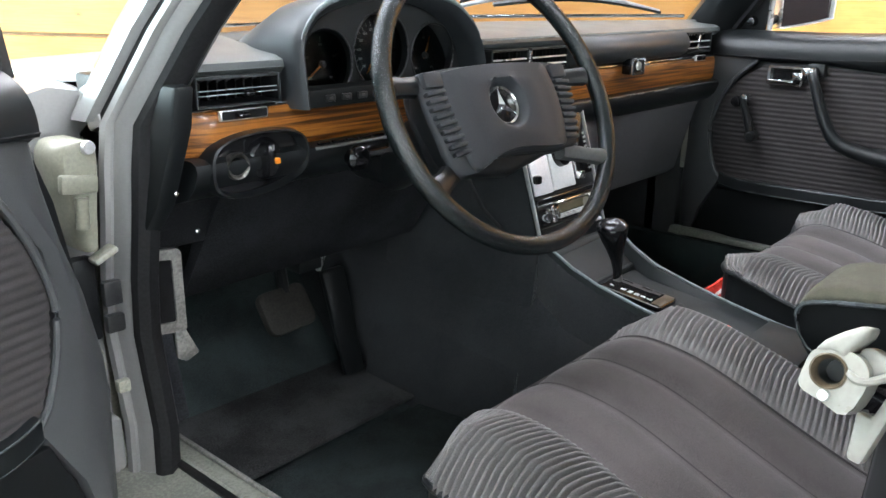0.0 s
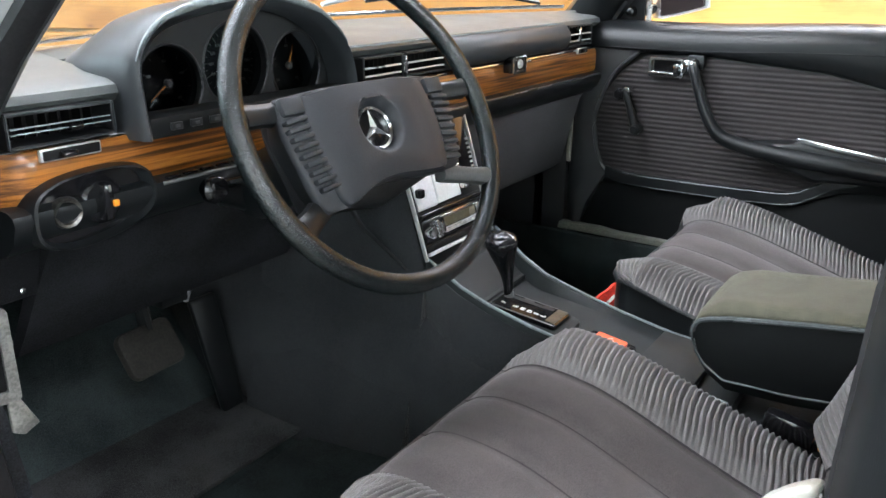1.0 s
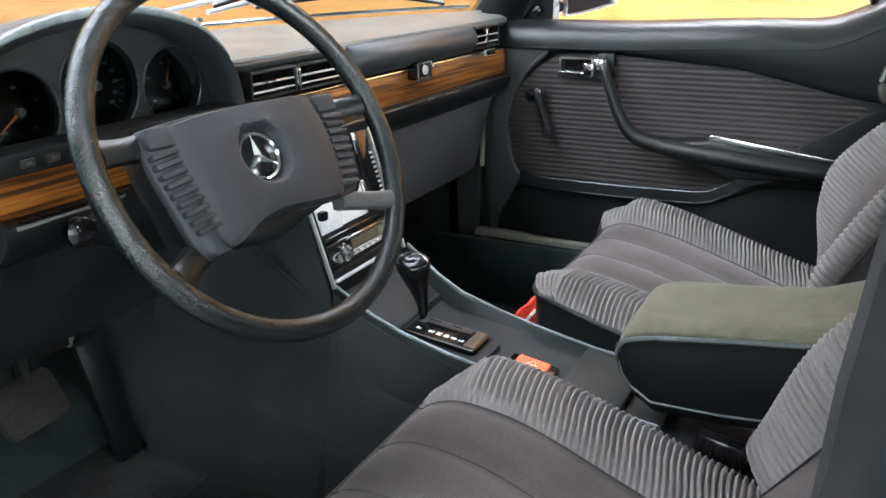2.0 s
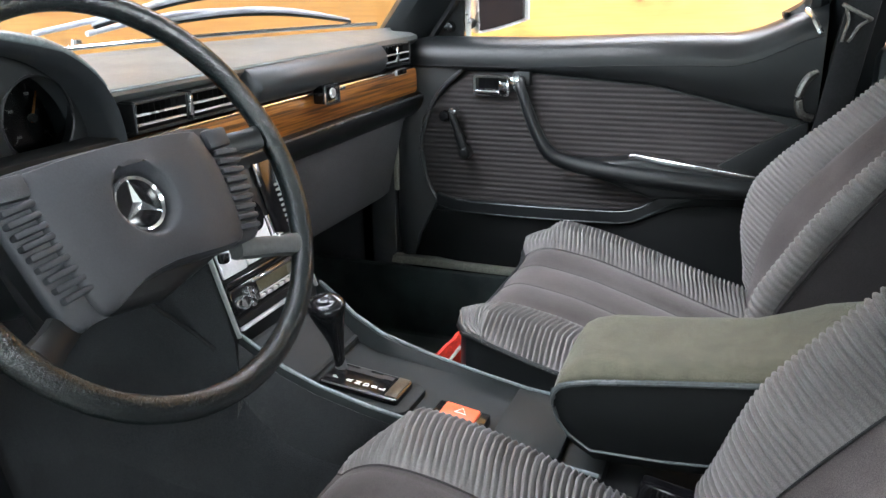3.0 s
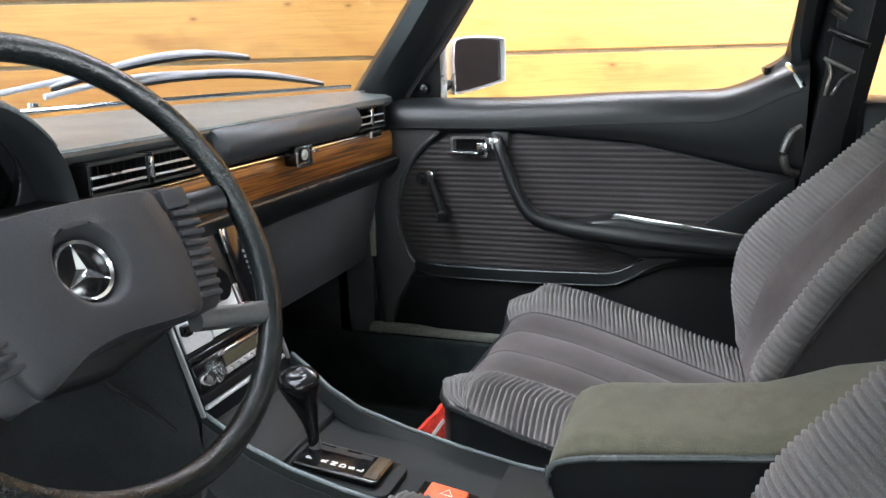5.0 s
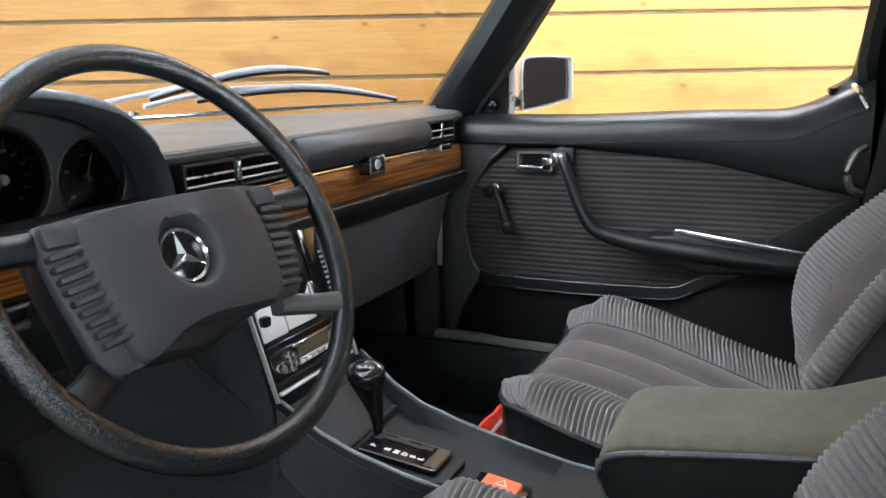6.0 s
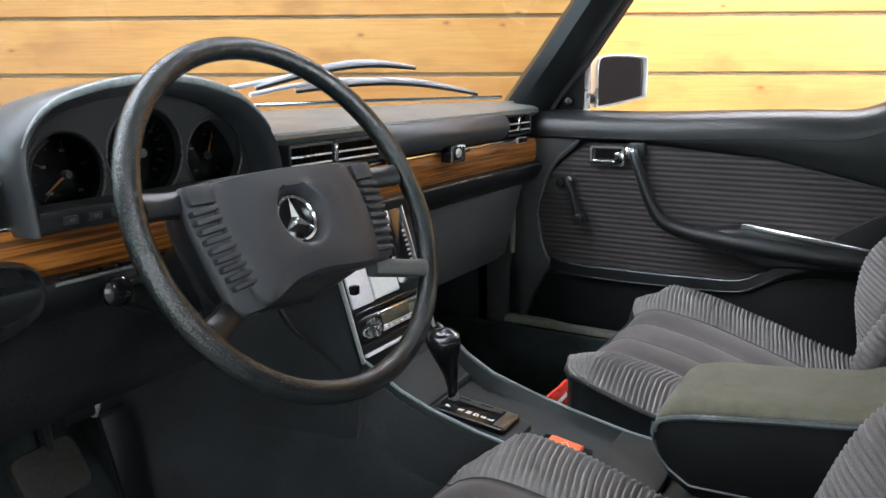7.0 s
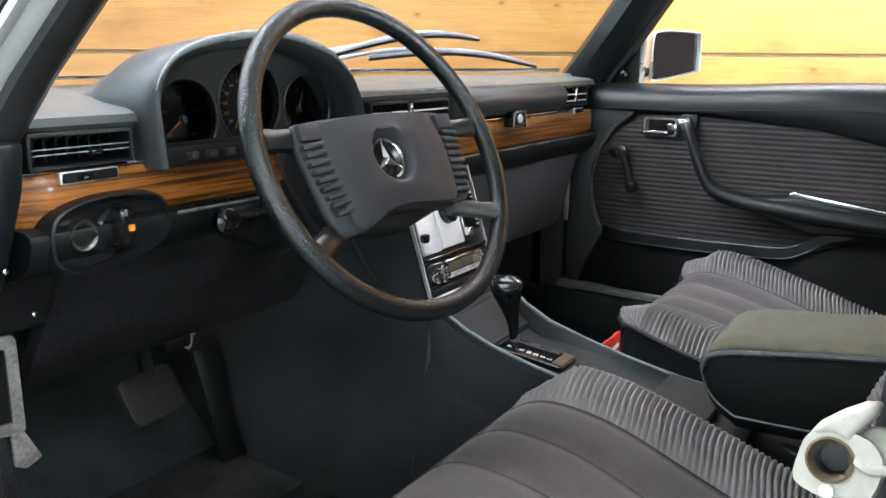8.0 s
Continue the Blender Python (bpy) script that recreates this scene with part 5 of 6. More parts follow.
# badge: a chrome three-armed star in a ring
WB = WM @ Matrix.Translation((0.0, -0.004, 0.0)) @ Matrix.Diagonal((1.12, 1.12, 1.0, 1))
part("badge_disc", lathe([(0.0, -0.0035), (0.019, -0.0035), (0.022, -0.006), (0.0, -0.006)], WB, 40), GLOSSY, whl, "dark glossy badge disc")
ringp = [(0.0200, -0.006), (0.0222, -0.001), (0.0212, 0.0005), (0.0190, -0.001), (0.0185, -0.0035)]
part("badge_ring", lathe(ringp + [ringp[0]], WB, 48), CHROME, whl, "chrome ring")
own = bmesh.new()
for k in range(3):
    a = radians(90 + 120 * k)
    tip, l, r = (0.0194, a), (0.0046, a + radians(60)), (0.0046, a - radians(60))
    pts = [WB @ V(q * math.cos(b), q * math.sin(b), h) for (q, b), h in ((tip, -0.0025), (l, -0.003), (r, -0.003))] + [WB @ V(0, 0, 0.002)]
    vs = [own.verts.new(p) for p in pts]
    own.faces.new((vs[0], vs[1], vs[3]))
    own.faces.new((vs[0], vs[3], vs[2]))
part("badge_star", own, CHROME, whl, "faceted chrome star", flat=True)


def spoke(a0, a1, w0, w1, mat, nm="spoke"):
    P0, P1 = V(*a0), V(*a1)
    d = (P1 - P0).normalized()
    s = V(-d.y, d.x, 0)
    rings = []
    for k in range(7):
        t = k / 6
        c = P0 + (P1 - P0) * t
        w = w0 + (w1 - w0) * t
        if k >= 5:
            w *= 1 + 0.10 * (k - 4)
        rings.append([W(*(c + s * u + V(0, 0, h))) for u, h in ((-w, -0.006), (-w * 0.9, 0.003), (-w * 0.5, 0.006), (w * 0.5, 0.006), (w * 0.9, 0.003), (w, -0.006), (w * 0.7, -0.012), (-w * 0.7, -0.012))])
    part(nm, loft(rings), mat, whl, "grey-black moulded spoke")


spoke((-0.10, 0.031, -0.014), (-0.158, 0.031, -0.004), 0.013, 0.0105, VINYL)
spoke((0.10, 0.027, -0.012), (0.172, 0.025, -0.004), 0.012, 0.0105, VINYL)
spoke((-0.088, -0.066, -0.014), (-0.136, -0.089, -0.003), 0.014, 0.0125, VINYL)
# lower right spoke is paled to hold its highlight
spoke((0.086, -0.070, -0.009), (0.156, -0.089, -0.002), 0.010, 0.0095, RIMGREY)
own = lathe([(0.0, -0.03), (0.048, -0.032), (0.050, -0.045), (0.046, -0.075), (0.040, -0.09), (0.040, -0.24), (0.0, -0.24)], WM, 28)
part("column", own, VINYL, whl, "black steering column shroud")
own = prism([(-0.118, 0.030), (0.118, 0.030), (0.11, -0.06), (0.0, -0.085), (-0.11, -0.072)], -0.045, -0.020, W, 0.008, 3)
part("hub_back", own, PLASTIC, whl, "dark hub backing")

# ---- centre stack and console ----
con = thing("centre_console", "black centre console with radio and selector gate", "console", (-0.03, -0.2, 0.45))


def stack(v, h=0.0):
    """A point's (y, z) on the slanted front: v 0 at its foot, 1 under the wood; h: proud of it."""
    y0, z0, y1, z1 = -0.074, 0.598, -0.008, 0.806
    L = math.hypot(y1 - y0, z1 - z0)
    ty, tz = (y1 - y0) / L, (z1 - z0) / L
    return y0 + (y1 - y0) * v - tz * h, z0 + (z1 - z0) * v + ty * h


def S(u, v, h):
    y, z = stack(v, h)
    return V(u - 0.010, y, z)


def sbox(x0, x1, v0, v1, h0, h1, r=0.002, bm=None):
    return prism([(x0, v0), (x1, v0), (x1, v1), (x0, v1)], h0, h1, S, r, bm=bm)


CX0, CX1 = -0.098, 0.108
part("stack_body", prism([(-0.078, 0.56), (-0.076, 0.60), (-0.006, 0.812), (0.14, 0.812), (0.14, 0.56)], CX0 - 0.010, CX1 - 0.010, YZ, 0.004), VINYL, con, "black centre stack")
for x in (CX0 + 0.003, CX1 - 0.003):
    part("stack_trim", sbox(x - 0.0014, x + 0.0014, 0.02, 0.98, 0.0, 0.008, 0.001), BRUSHED, con, "thin bright side moulding")
part("heater_panel", sbox(CX0 + 0.008, CX1 - 0.008, 0.36, 0.96, 0.0, 0.004), PLASTIC, con, "black heater panel")
left = part("heater_plate", sbox(-0.086, -0.032, 0.375, 0.67, 0.003, 0.007, 0.002), SILVERPANEL, con, "pale metal plate")
part("plate_catch", rbox(S(-0.078, 0.50, 0.011), (0.014, 0.012, 0.014), 0.003), GLOSSY, left)
mid = part("heater_plate", sbox(-0.0305, 0.036, 0.385, 0.67, 0.003, 0.009, 0.002), WHITE, con, "white plate with a dark round dial")
part("heater_dial", lathe([(0.0, 0.012), (0.021, 0.011), (0.023, 0.0), (0.0, 0.0)], facing(S(0.002, 0.655, 0.008), (0, -0.95, 0.3)), 26), GLOSSY, mid, "dark round dial")
slot = part("heater_slot", sbox(0.052, 0.096, 0.45, 0.95, 0.003, 0.008, 0.002), GLOSSY, con, "dark heater slot with a scale")
part("slot_edge", sbox(0.0495, 0.0535, 0.80, 0.955, 0.006, 0.011, 0.001), CHROME, slot, "chrome edge")
for k in range(9):
    part("scale_mark", sbox(0.085, 0.093, 0.48 + 0.036 * k, 0.498 + 0.036 * k, 0.008, 0.0088, 0), DIALMARK, slot, flat=True)
lv = part("heater_lever", sbox(0.0395, 0.0455, 0.47, 0.62, 0.004, 0.012, 0.002), CHROME, con, "chrome heater lever")
part("lever_knob", rbox(S(0.045, 0.455, 0.014), (0.016, 0.014, 0.014), 0.003), CHROME, lv)
part("stack_shelf", sbox(CX0 + 0.010, CX1 - 0.010, 0.315, 0.350, 0.0, 0.010, 0.002), GLOSSY, con)
rad = part("radio", sbox(CX0 + 0.010, CX1 - 0.010, 0.145, 0.305, 0.0, 0.008, 0.002), GLOSSY, con, "black car radio with chrome buttons")
part("radio_display", sbox(-0.030, 0.062, 0.205, 0.275, 0.007, 0.010, 0.001), LCD, rad, "olive display")
part("radio_bezel", sbox(-0.040, 0.074, 0.280, 0.298, 0.007, 0.012, 0.001), CHROME, rad)
part("radio_bezel", sbox(0.065, 0.074, 0.200, 0.280, 0.007, 0.012, 0.001), CHROME, rad)
part("radio_bezel", sbox(-0.040, 0.074, 0.192, 0.200, 0.007, 0.011, 0.001), BRUSHED, rad)
for k in range(7):
    part("radio_button", sbox(-0.034 + 0.0155 * k, -0.023 + 0.0155 * k, 0.165, 0.188, 0.007, 0.012, 0.001), BRUSHED, rad)
for x, v, r in ((-0.074, 0.205, 0.010), (-0.058, 0.262, 0.005), (-0.048, 0.240, 0.005), (-0.058, 0.228, 0.005), (-0.048, 0.200, 0.006), (-0.058, 0.178, 0.006), (0.083, 0.245, 0.006), (0.084, 0.205, 0.005)):
    part("radio_knob", lathe([(0.0, 0.012), (r * 0.85, 0.011), (r, 0.006), (r, 0.0), (0.0, 0.0)], facing(S(x, v, 0.007), (0, -0.95, 0.3)), 18), CHROME, rad)
part("tray_door", sbox(CX0 + 0.010, CX1 - 0.010, 0.075, 0.125, 0.0, 0.006, 0.002), PLASTIC, con)
part("tray_strip", sbox(CX0 + 0.012, CX1 - 0.012, 0.045, 0.070, 0.0, 0.008, 0.002), SILVERPANEL, con, "pale metal strip")

# console tub: rising flanks run from the stack to the armrest
FLANK = ((-0.075, 0.606, 0.604, -0.105, 0.112, 0.592), (-0.11, 0.597, 0.592, -0.117, 0.095, 0.568), (-0.15, 0.583, 0.575, -0.127, 0.076, 0.548), (-0.20, 0.567, 0.556, -0.130, 0.064, 0.536), (-0.27, 0.550, 0.538, -0.130, 0.060, 0.529), (-0.34, 0.537, 0.522, -0.128, 0.060, 0.526), (-0.42, 0.525, 0.508, -0.126, 0.058, 0.514), (-0.55, 0.512, 0.497, -0.126, 0.056, 0.500))
rings = []
for y, zl, zr, l, r, zf in FLANK:
    zfl, zfr = min(zf, zl - 0.004), min(zf - 0.003, zr - 0.004)
    rings.append([V(l - 0.010, y, 0.40), V(l - 0.004, y, zl - 0.05), V(l - 0.001, y, zl - 0.006), V(l + 0.003, y, zl), V(l + 0.008, y, zl - 0.001), V(l + 0.016, y, zfl), V((l + r) / 2, y, (zfl + zfr) / 2), V(r - 0.016, y, zfr), V(r - 0.007, y, zr - 0.001), V(r - 0.002, y, zr), V(r + 0.002, y, zr - 0.002), V(r + 0.006, y, zr - 0.05), V(r + 0.012, y, 0.40)])
part("console_tub", loft(rings), CONSOLE, con, "black console with raised flanks")
skirt = [[r[0] + V(-0.003, 0, 0), r[1] + V(-0.003, 0, 0), r[2] + V(-0.002, 0, -0.003), r[2] + V(0.003, 0, -0.006), r[0] + V(0.004, 0, 0)] for r in rings]
part("console_side", loft(skirt), TUNNEL, con, "charcoal carpeted side of the console")
# the flanks' bright highlight lines are put into the piping's colour
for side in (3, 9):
    part("flank_piping", tube([ring[side] + V(0.001, 0, 0.001) for ring in rings], 0.0026, 8), FLANKPIPE, con, "flank piping with its highlight in the colour")


def top_z(x, y):
    ys = [-row[0] for row in FLANK]
    return lerp(-y, ys, [row[5] for row in FLANK]) - 0.003 * (x + 0.13) / 0.19


def onto(x, y, h):
    return V(x, y, top_z(x, y) + h)


# step in front of the gate
part("front_tray", prism([(-0.119, -0.176), (0.055, -0.166), (0.090, -0.084), (-0.102, -0.084)], 0.0, 0.006, lambda u, v, d: onto(u, v, d), 0.002), CONSOLE, con, "dark stepped front tray")
for k in range(3):
    part("tray_rib", prism([(-0.112, -0.172 + 0.035 * k), (0.055, -0.165 + 0.035 * k), (0.056, -0.159 + 0.035 * k), (-0.111, -0.166 + 0.035 * k)], 0.004, 0.010, lambda u, v, d: onto(u, v, d), 0.001), CONSOLE, con)
G0, GY = -0.063, -0.235


def ongate(x, y, h):
    return V(x, y, 0.541 + 0.108 * (y + 0.197) + h)


def gprism(pts, h0, h1, r=0.001):
    return prism([(G0 + u, GY + v) for u, v in pts], h0, h1, ongate, r)


part("gate_frame", gprism(rrect(0.078, 0.142, 0.014, 4), -0.008, 0.004, 0.002), CONSOLE, con, "raised black gate frame")
gate = part("gate_plate", gprism(rrect(0.057, 0.110, 0.006, 3), 0.004, 0.012, 0.002), GLOSSY, con, "glossy black selector plate")
part("gate_slot", gprism([(0.013, 0.044), (0.022, 0.044), (0.022, 0.020), (0.026, 0.020), (0.026, 0.004), (0.021, 0.004), (0.021, -0.014), (0.024, -0.014), (0.024, -0.031), (0.015, -0.031), (0.015, -0.018), (0.013, -0.018)], 0.0118, 0.0128, 0), DIAL, gate, "stepped selector slot", flat=True)
part("gate_cover", gprism([(-0.022, -0.036), (0.0265, -0.036), (0.0265, -0.052), (-0.022, -0.052)], 0.0118, 0.0135, 0.001), BROWNTIN, gate, "brown worn end plate")
# grey lines draw the highlights on the plate's two long edges
part("gate_edge", tube([ongate(G0 + u, GY + v, 0.0122) for u, v in ((-0.0275, 0.050), (-0.0278, 0.0), (-0.0275, -0.050))], 0.0011, 6), SPOKE, gate, "highlight line on the plate's edge")
part("gate_edge", tube([ongate(G0 + u, GY + v, 0.0122) for u, v in ((0.0272, 0.045), (0.0274, 0.0), (0.0272, -0.050))], 0.0007, 6), SPOKE, gate)
for ch, y in (("P", -0.197), ("R", -0.217), ("N", -0.2295), ("D", -0.241), ("S", -0.252), ("L", -0.263)):
    m = Matrix.Translation(ongate(-0.0735, y, 0.0128)) @ Matrix.Rotation(radians(6), 4, "X")
    letters("gate_letter", ch, 0.0105, m, WHITE, gate)
# selector lever: a slim stem that swells into a flat-topped grip
rings = []
for z, w, dx, dy in ((0.548, 0.0068, 0.0, 0.0), (0.572, 0.0075, -0.001, 0.002), (0.588, 0.0100, -0.002, 0.004), (0.603, 0.0140, -0.003, 0.007), (0.618, 0.0185, -0.004, 0.010), (0.632, 0.0225, -0.005, 0.012), (0.642, 0.0245, -0.005, 0.013), (0.646, 0.0235, -0.005, 0.013), (0.6495, 0.0195, -0.005, 0.013), (0.6515, 0.0125, -0.005, 0.013), (0.6525, 0.004, -0.005, 0.013)):
    k = smooth01(0.59, 0.64, z)
    rings.append([V(-0.047 + dx + w * (1 - 0.08 * k) * math.cos(a), -0.191 + dy + w * (1 + 0.16 * k * (1 if math.sin(a) > 0 else 0.2)) * math.sin(a), z + 0.004 * k * math.cos(a)) for a in np.linspace(0, 2 * math.pi, 28, endpoint=False)])
lev = part("selector_lever", loft(rings), GLOSSY, con, "glossy black pear-shaped selector lever", angle=70)
part("lever_collar", lathe([(0.0, 0.012), (0.006, 0.012), (0.0085, 0.0), (0.0, 0.0)], Matrix.Translation((-0.047, -0.191, 0.552)), 14), SPOKE, lev, "worn metal collar")
# hazard switch
hz = part("hazard_switch", prism([(-0.101, -0.404), (-0.060, -0.404), (-0.060, -0.338), (-0.101, -0.338)], 0.0, 0.014, onto, 0.002), GLOSSY, con, "black switch block")
part("hazard_button", prism([(-0.0965, -0.394), (-0.0655, -0.394), (-0.0655, -0.349), (-0.0965, -0.349)], 0.012, 0.019, onto, 0.003), REDSW, hz, "orange-red hazard button")
own = tube([onto(-0.086, -0.366, 0.0192), onto(-0.086, -0.380, 0.0192), onto(-0.074, -0.373, 0.0192)], 0.0006, 4, closed=True)
part("hazard_sign", own, WHITE, hz)
part("console_tray", prism([(-0.110, -0.50), (0.030, -0.50), (0.030, -0.415), (-0.110, -0.415)], 0.0, 0.012, onto, 0.004), CONSOLE, con, "shallow black tray")

# ---- armrest ----
ar = thing("armrest", "folding centre armrest with olive-grey velour top", "armrest", (-0.035, -0.72, 0.6))
AX0, AX1 = -0.119, 0.040


def arm_section(y, zs, zt, zb):
    """One slice: seam height, top height, underside."""
    body_ring = [V(AX0, y, zs), V(AX0 - 0.002, y, zs - 0.02), V(AX0 + 0.002, y, zb + 0.02), V(AX0 + 0.016, y, zb), V(AX1 - 0.016, y, zb), V(AX1 - 0.002, y, zb + 0.02), V(AX1 + 0.002, y, zs - 0.02), V(AX1, y, zs)]
    h = zt - zs
    top = [V(AX0 + 0.001, y, zs - 0.004), V(AX0 - 0.003, y, zs + 0.3 * h), V(AX0 + 0.006, y, zs + 0.72 * h), V(AX0 + 0.026, y, zs + 0.93 * h), V((AX0 + AX1) / 2, y, zt), V(AX1 - 0.026, y, zs + 0.93 * h), V(AX1 - 0.006, y, zs + 0.72 * h), V(AX1 + 0.003, y, zs + 0.3 * h), V(AX1 - 0.001, y, zs - 0.004)]
    return body_ring, top


B, T = [], []
for y, zs, zt, zb in ((-0.4955, 0.602, 0.608, 0.592), (-0.4965, 0.609, 0.622, 0.572), (-0.503, 0.617, 0.633, 0.553), (-0.515, 0.622, 0.642, 0.538), (-0.54, 0.628, 0.650, 0.522), (-0.62, 0.640, 0.656, 0.524), (-0.70, 0.651, 0.666, 0.532), (-0.735, 0.656, 0.681, 0.54), (-0.77, 0.661, 0.697, 0.547), (-0.81, 0.668, 0.706, 0.56), (-0.90, 0.68, 0.712, 0.58), (-0.98, 0.69, 0.71, 0.60)):
    b, t = arm_section(y, zs, zt, zb)
    B.append(b)
    T.append(t)
part("armrest_body", loft(B), BLACKLINING, ar, "black vinyl armrest side")
part("armrest_top", loft([curve(t, 3) for t in T]), OLIVE, ar, "olive-grey velour armrest top", angle=80)
part("armrest_piping", tube([b[0] + V(-0.003, 0, 0.0) for b in B], 0.0036, 8), PIPING, ar, "blue-black seam, paled for its shine")
part("front_piping", tube([b[0] + V(-0.002, 0.002, -0.004) for b in B[:1]] + [b[2] + V(-0.002, 0.002, 0.0) for b in B], 0.0018, 8), PIPING, ar)
part("armrest_hinge", rbox((-0.035, -0.97, 0.60), (0.13, 0.06, 0.10), 0.02), VINYL, ar)


# ---- seats ----
RIB = (-0.0003, 0.0003, 0.0031, 0.0043, 0.0043, 0.0029)      # one rib of the corduroy: narrow groove, broad back


def seat(name, cx, w, label, driver):
    t = thing(name, label, "car seat", (cx, -0.6, 0.30))
    # cushion: v runs from the back over the top and down the nose
    prof = curve([(-0.86, 0.446, 0), (-0.75, 0.468, 0), (-0.65, 0.493, 0), (-0.55, 0.527, 0), (-0.45, 0.559, 0), (-0.395, 0.570, 0), (-0.355, 0.572, 0), (-0.328, 0.566, 0), (-0.310, 0.556, 0), (-0.301, 0.543, 0), (-0.300, 0.530, 0)] if driver else [(-0.86, 0.446, 0), (-0.75, 0.468, 0), (-0.65, 0.493, 0), (-0.55, 0.527, 0), (-0.45, 0.559, 0), (-0.395, 0.571, 0), (-0.355, 0.576, 0), (-0.325, 0.573, 0), (-0.303, 0.564, 0), (-0.292, 0.552, 0), (-0.290, 0.540, 0)], 8)
    # even steps along the profile, fine enough for the ribs
    L = [0.0]
    for a, b in zip(prof, prof[1:]):
        L.append(L[-1] + (b - a).length)
    pitch = 0.0079
    N = int(L[-1] / pitch * 6)
    ys = [lerp(L[-1] * i / N, L, [p.x for p in prof]) for i in range(N + 1)]
    zz = [lerp(L[-1] * i / N, L, [p.y for p in prof]) for i in range(N + 1)]
    half = w / 2
    sec = [(-1.00, -0.070), (-1.012, -0.048), (-1.003, -0.028), (-0.968, -0.004), (-0.905, 0.014), (-0.82, 0.024), (-0.72, 0.021), (-0.62, 0.012), (-0.555, 0.001), (-0.53, -0.005)]
    mid = []
    k0 = -0.52
    for j in range(3):
        for q in np.linspace(0.0, 1.0, 7):
            u = k0 + (1.04 / 3) * (j + q)
            mid.append((u, -0.006 + 0.009 * math.sin(math.pi * q) ** 0.6))
    sec = [(u, d - 0.012 * smooth01(0.55, 0.68, -u) * (1 - smooth01(0.97, 1.0, -u))) for u, d in sec]
    back, slim = (0.050, 0.055) if driver else (0.032, 0.040)      # how far the nose's corners draw back
    sec = sec + mid + [(-u, d) for u, d in sec[::-1]]
    own_r, own_p = bmesh.new(), bmesh.new()

    lift = 0.0 if driver else 0.010

    def pipe_z(y, u):
        """Height of the piping, raised at the passenger seat's front corners."""
        corner = 0.0 if driver else 0.023 * smooth01(0.45, 0.75, abs(u)) * smooth01(-0.44, -0.33, y)
        return corner + lift + lerp(-y, [0.30, 0.345, 0.39, 0.45, 0.60, 0.86], [0.536, 0.538, 0.537, 0.530, 0.485, 0.410])

    grid = []
    for i in range(N + 1):
        row = []
        nose = smooth01(-0.375, -0.300, ys[i])
        for u, d in sec:
            x = cx + half * u * (1 - (0.6 if driver and u < 0 else 1) * slim * nose ** 2)
            z = zz[i] + d * (1 - (0.35 if d > 0 else 0.6) * nose)
            y = ys[i] - (0.65 if driver and u < 0 else 1) * back * nose * smooth01(0.60, 1.04, abs(u)) + 0.012 * smooth01(0.5, 0.8, abs(u)) * (1 - nose)
            if driver:
                z -= 0.011 * smooth01(-0.40, -0.60, ys[i]) * (1 - smooth01(0.50, 0.66, abs(u)))
            else:
                z += 0.011 * smooth01(0.55, 0.80, u) * (1 - nose)
                y -= 0.016 * nose * (1 - smooth01(0.40, 0.70, abs(u)))
                y += 0.006 * nose * smooth01(0.55, 0.75, abs(u)) - 0.012 * nose * smooth01(0.90, 1.01, abs(u))
                if ys[i] > -0.362:
                    over = min(1, (ys[i] + 0.362) / 0.0725)
                    foot = pipe_z(y, u) + 0.002
                    round_z = foot + max(z + max(0, 0.573 - zz[i]) - foot, 0.002) * math.sqrt(1 - over * over)
                    z += (round_z - z) * smooth01(0.50, 0.66, abs(u))
            row.append(V(x, y, z))
        grid.append(row)
    # ribs keep their width round the nose
    for k, (u, d) in enumerate(sec):
        phase, last, amp = 0.0, grid[0][k].copy(), (1.6 if driver else 1.55) * smooth01(0.53, 0.585, abs(u))
        inset = min(k, len(sec) - 1 - k, 4)
        for i in range(N + 1):
            p = grid[i][k]
            nose = smooth01(-0.375, -0.300, ys[i])
            phase = i if ys[i] < -0.375 else phase + (p - last).length * 6 / pitch
            last = p.copy()
            if amp > 0:
                up = V(0.9 * math.copysign(smooth01(0.85, 1.0, abs(u)), u), 0.8 * nose ** 2 if driver else 0.15 * nose, 1 - (0.4 * nose ** 2 if driver else 0.0)).normalized()
                p += up * amp * lerp(phase % 6, range(7), RIB + RIB[:1]) * (1 - 0.3 * nose)
            p.z = max(p.z, pipe_z(p.y, u) + 0.002 + (0.003 * inset * nose if driver else 0.0))
    cut0 = 9
    cut1 = len(sec) - 10
    own_q = bmesh.new()
    for a0, a1, own in ((0, cut0, own_r), (cut0, cut1, own_p), (cut1, len(sec) - 1, own_q)):
        vs = [[own.verts.new(r[k]) for k in range(a0, a1 + 1)] for r in grid]
        for ra, rb in zip(vs, vs[1:]):
            for k in range(a1 - a0):
                own.faces.new((ra[k], ra[k + 1], rb[k + 1], rb[k]))
    cush = part("cushion_centre", own_p, PLUSH, t, "smooth taupe velour pleats", angle=60)
    for own in (own_r, own_q):
        part("cushion_bolster", own, CORD, t, "ribbed grey corduroy side bolster", angle=80)
    # seams between the pleats
    for k in (cut0, cut0 + 7, cut0 + 14, cut1):
        k = min(k, len(sec) - 1)
        part("seam", tube([r[k] + V(0, 0, -0.0005) for r in grid[::6]], 0.0016, 5), SHELL, cush)
    # piping and vinyl skirt
    rim = [r[0] for r in grid[::24]] + [grid[-1][k] for k in range(0, len(sec), 2)] + [r[-1] for r in grid[::-24]]
    line = [p + V(0.003 * (p.x - cx) / half, 0.002, 0) for p in rim]
    line = [V(p.x, p.y, pipe_z(p.y, (p.x - cx) / half) + 0.001) for p in line]
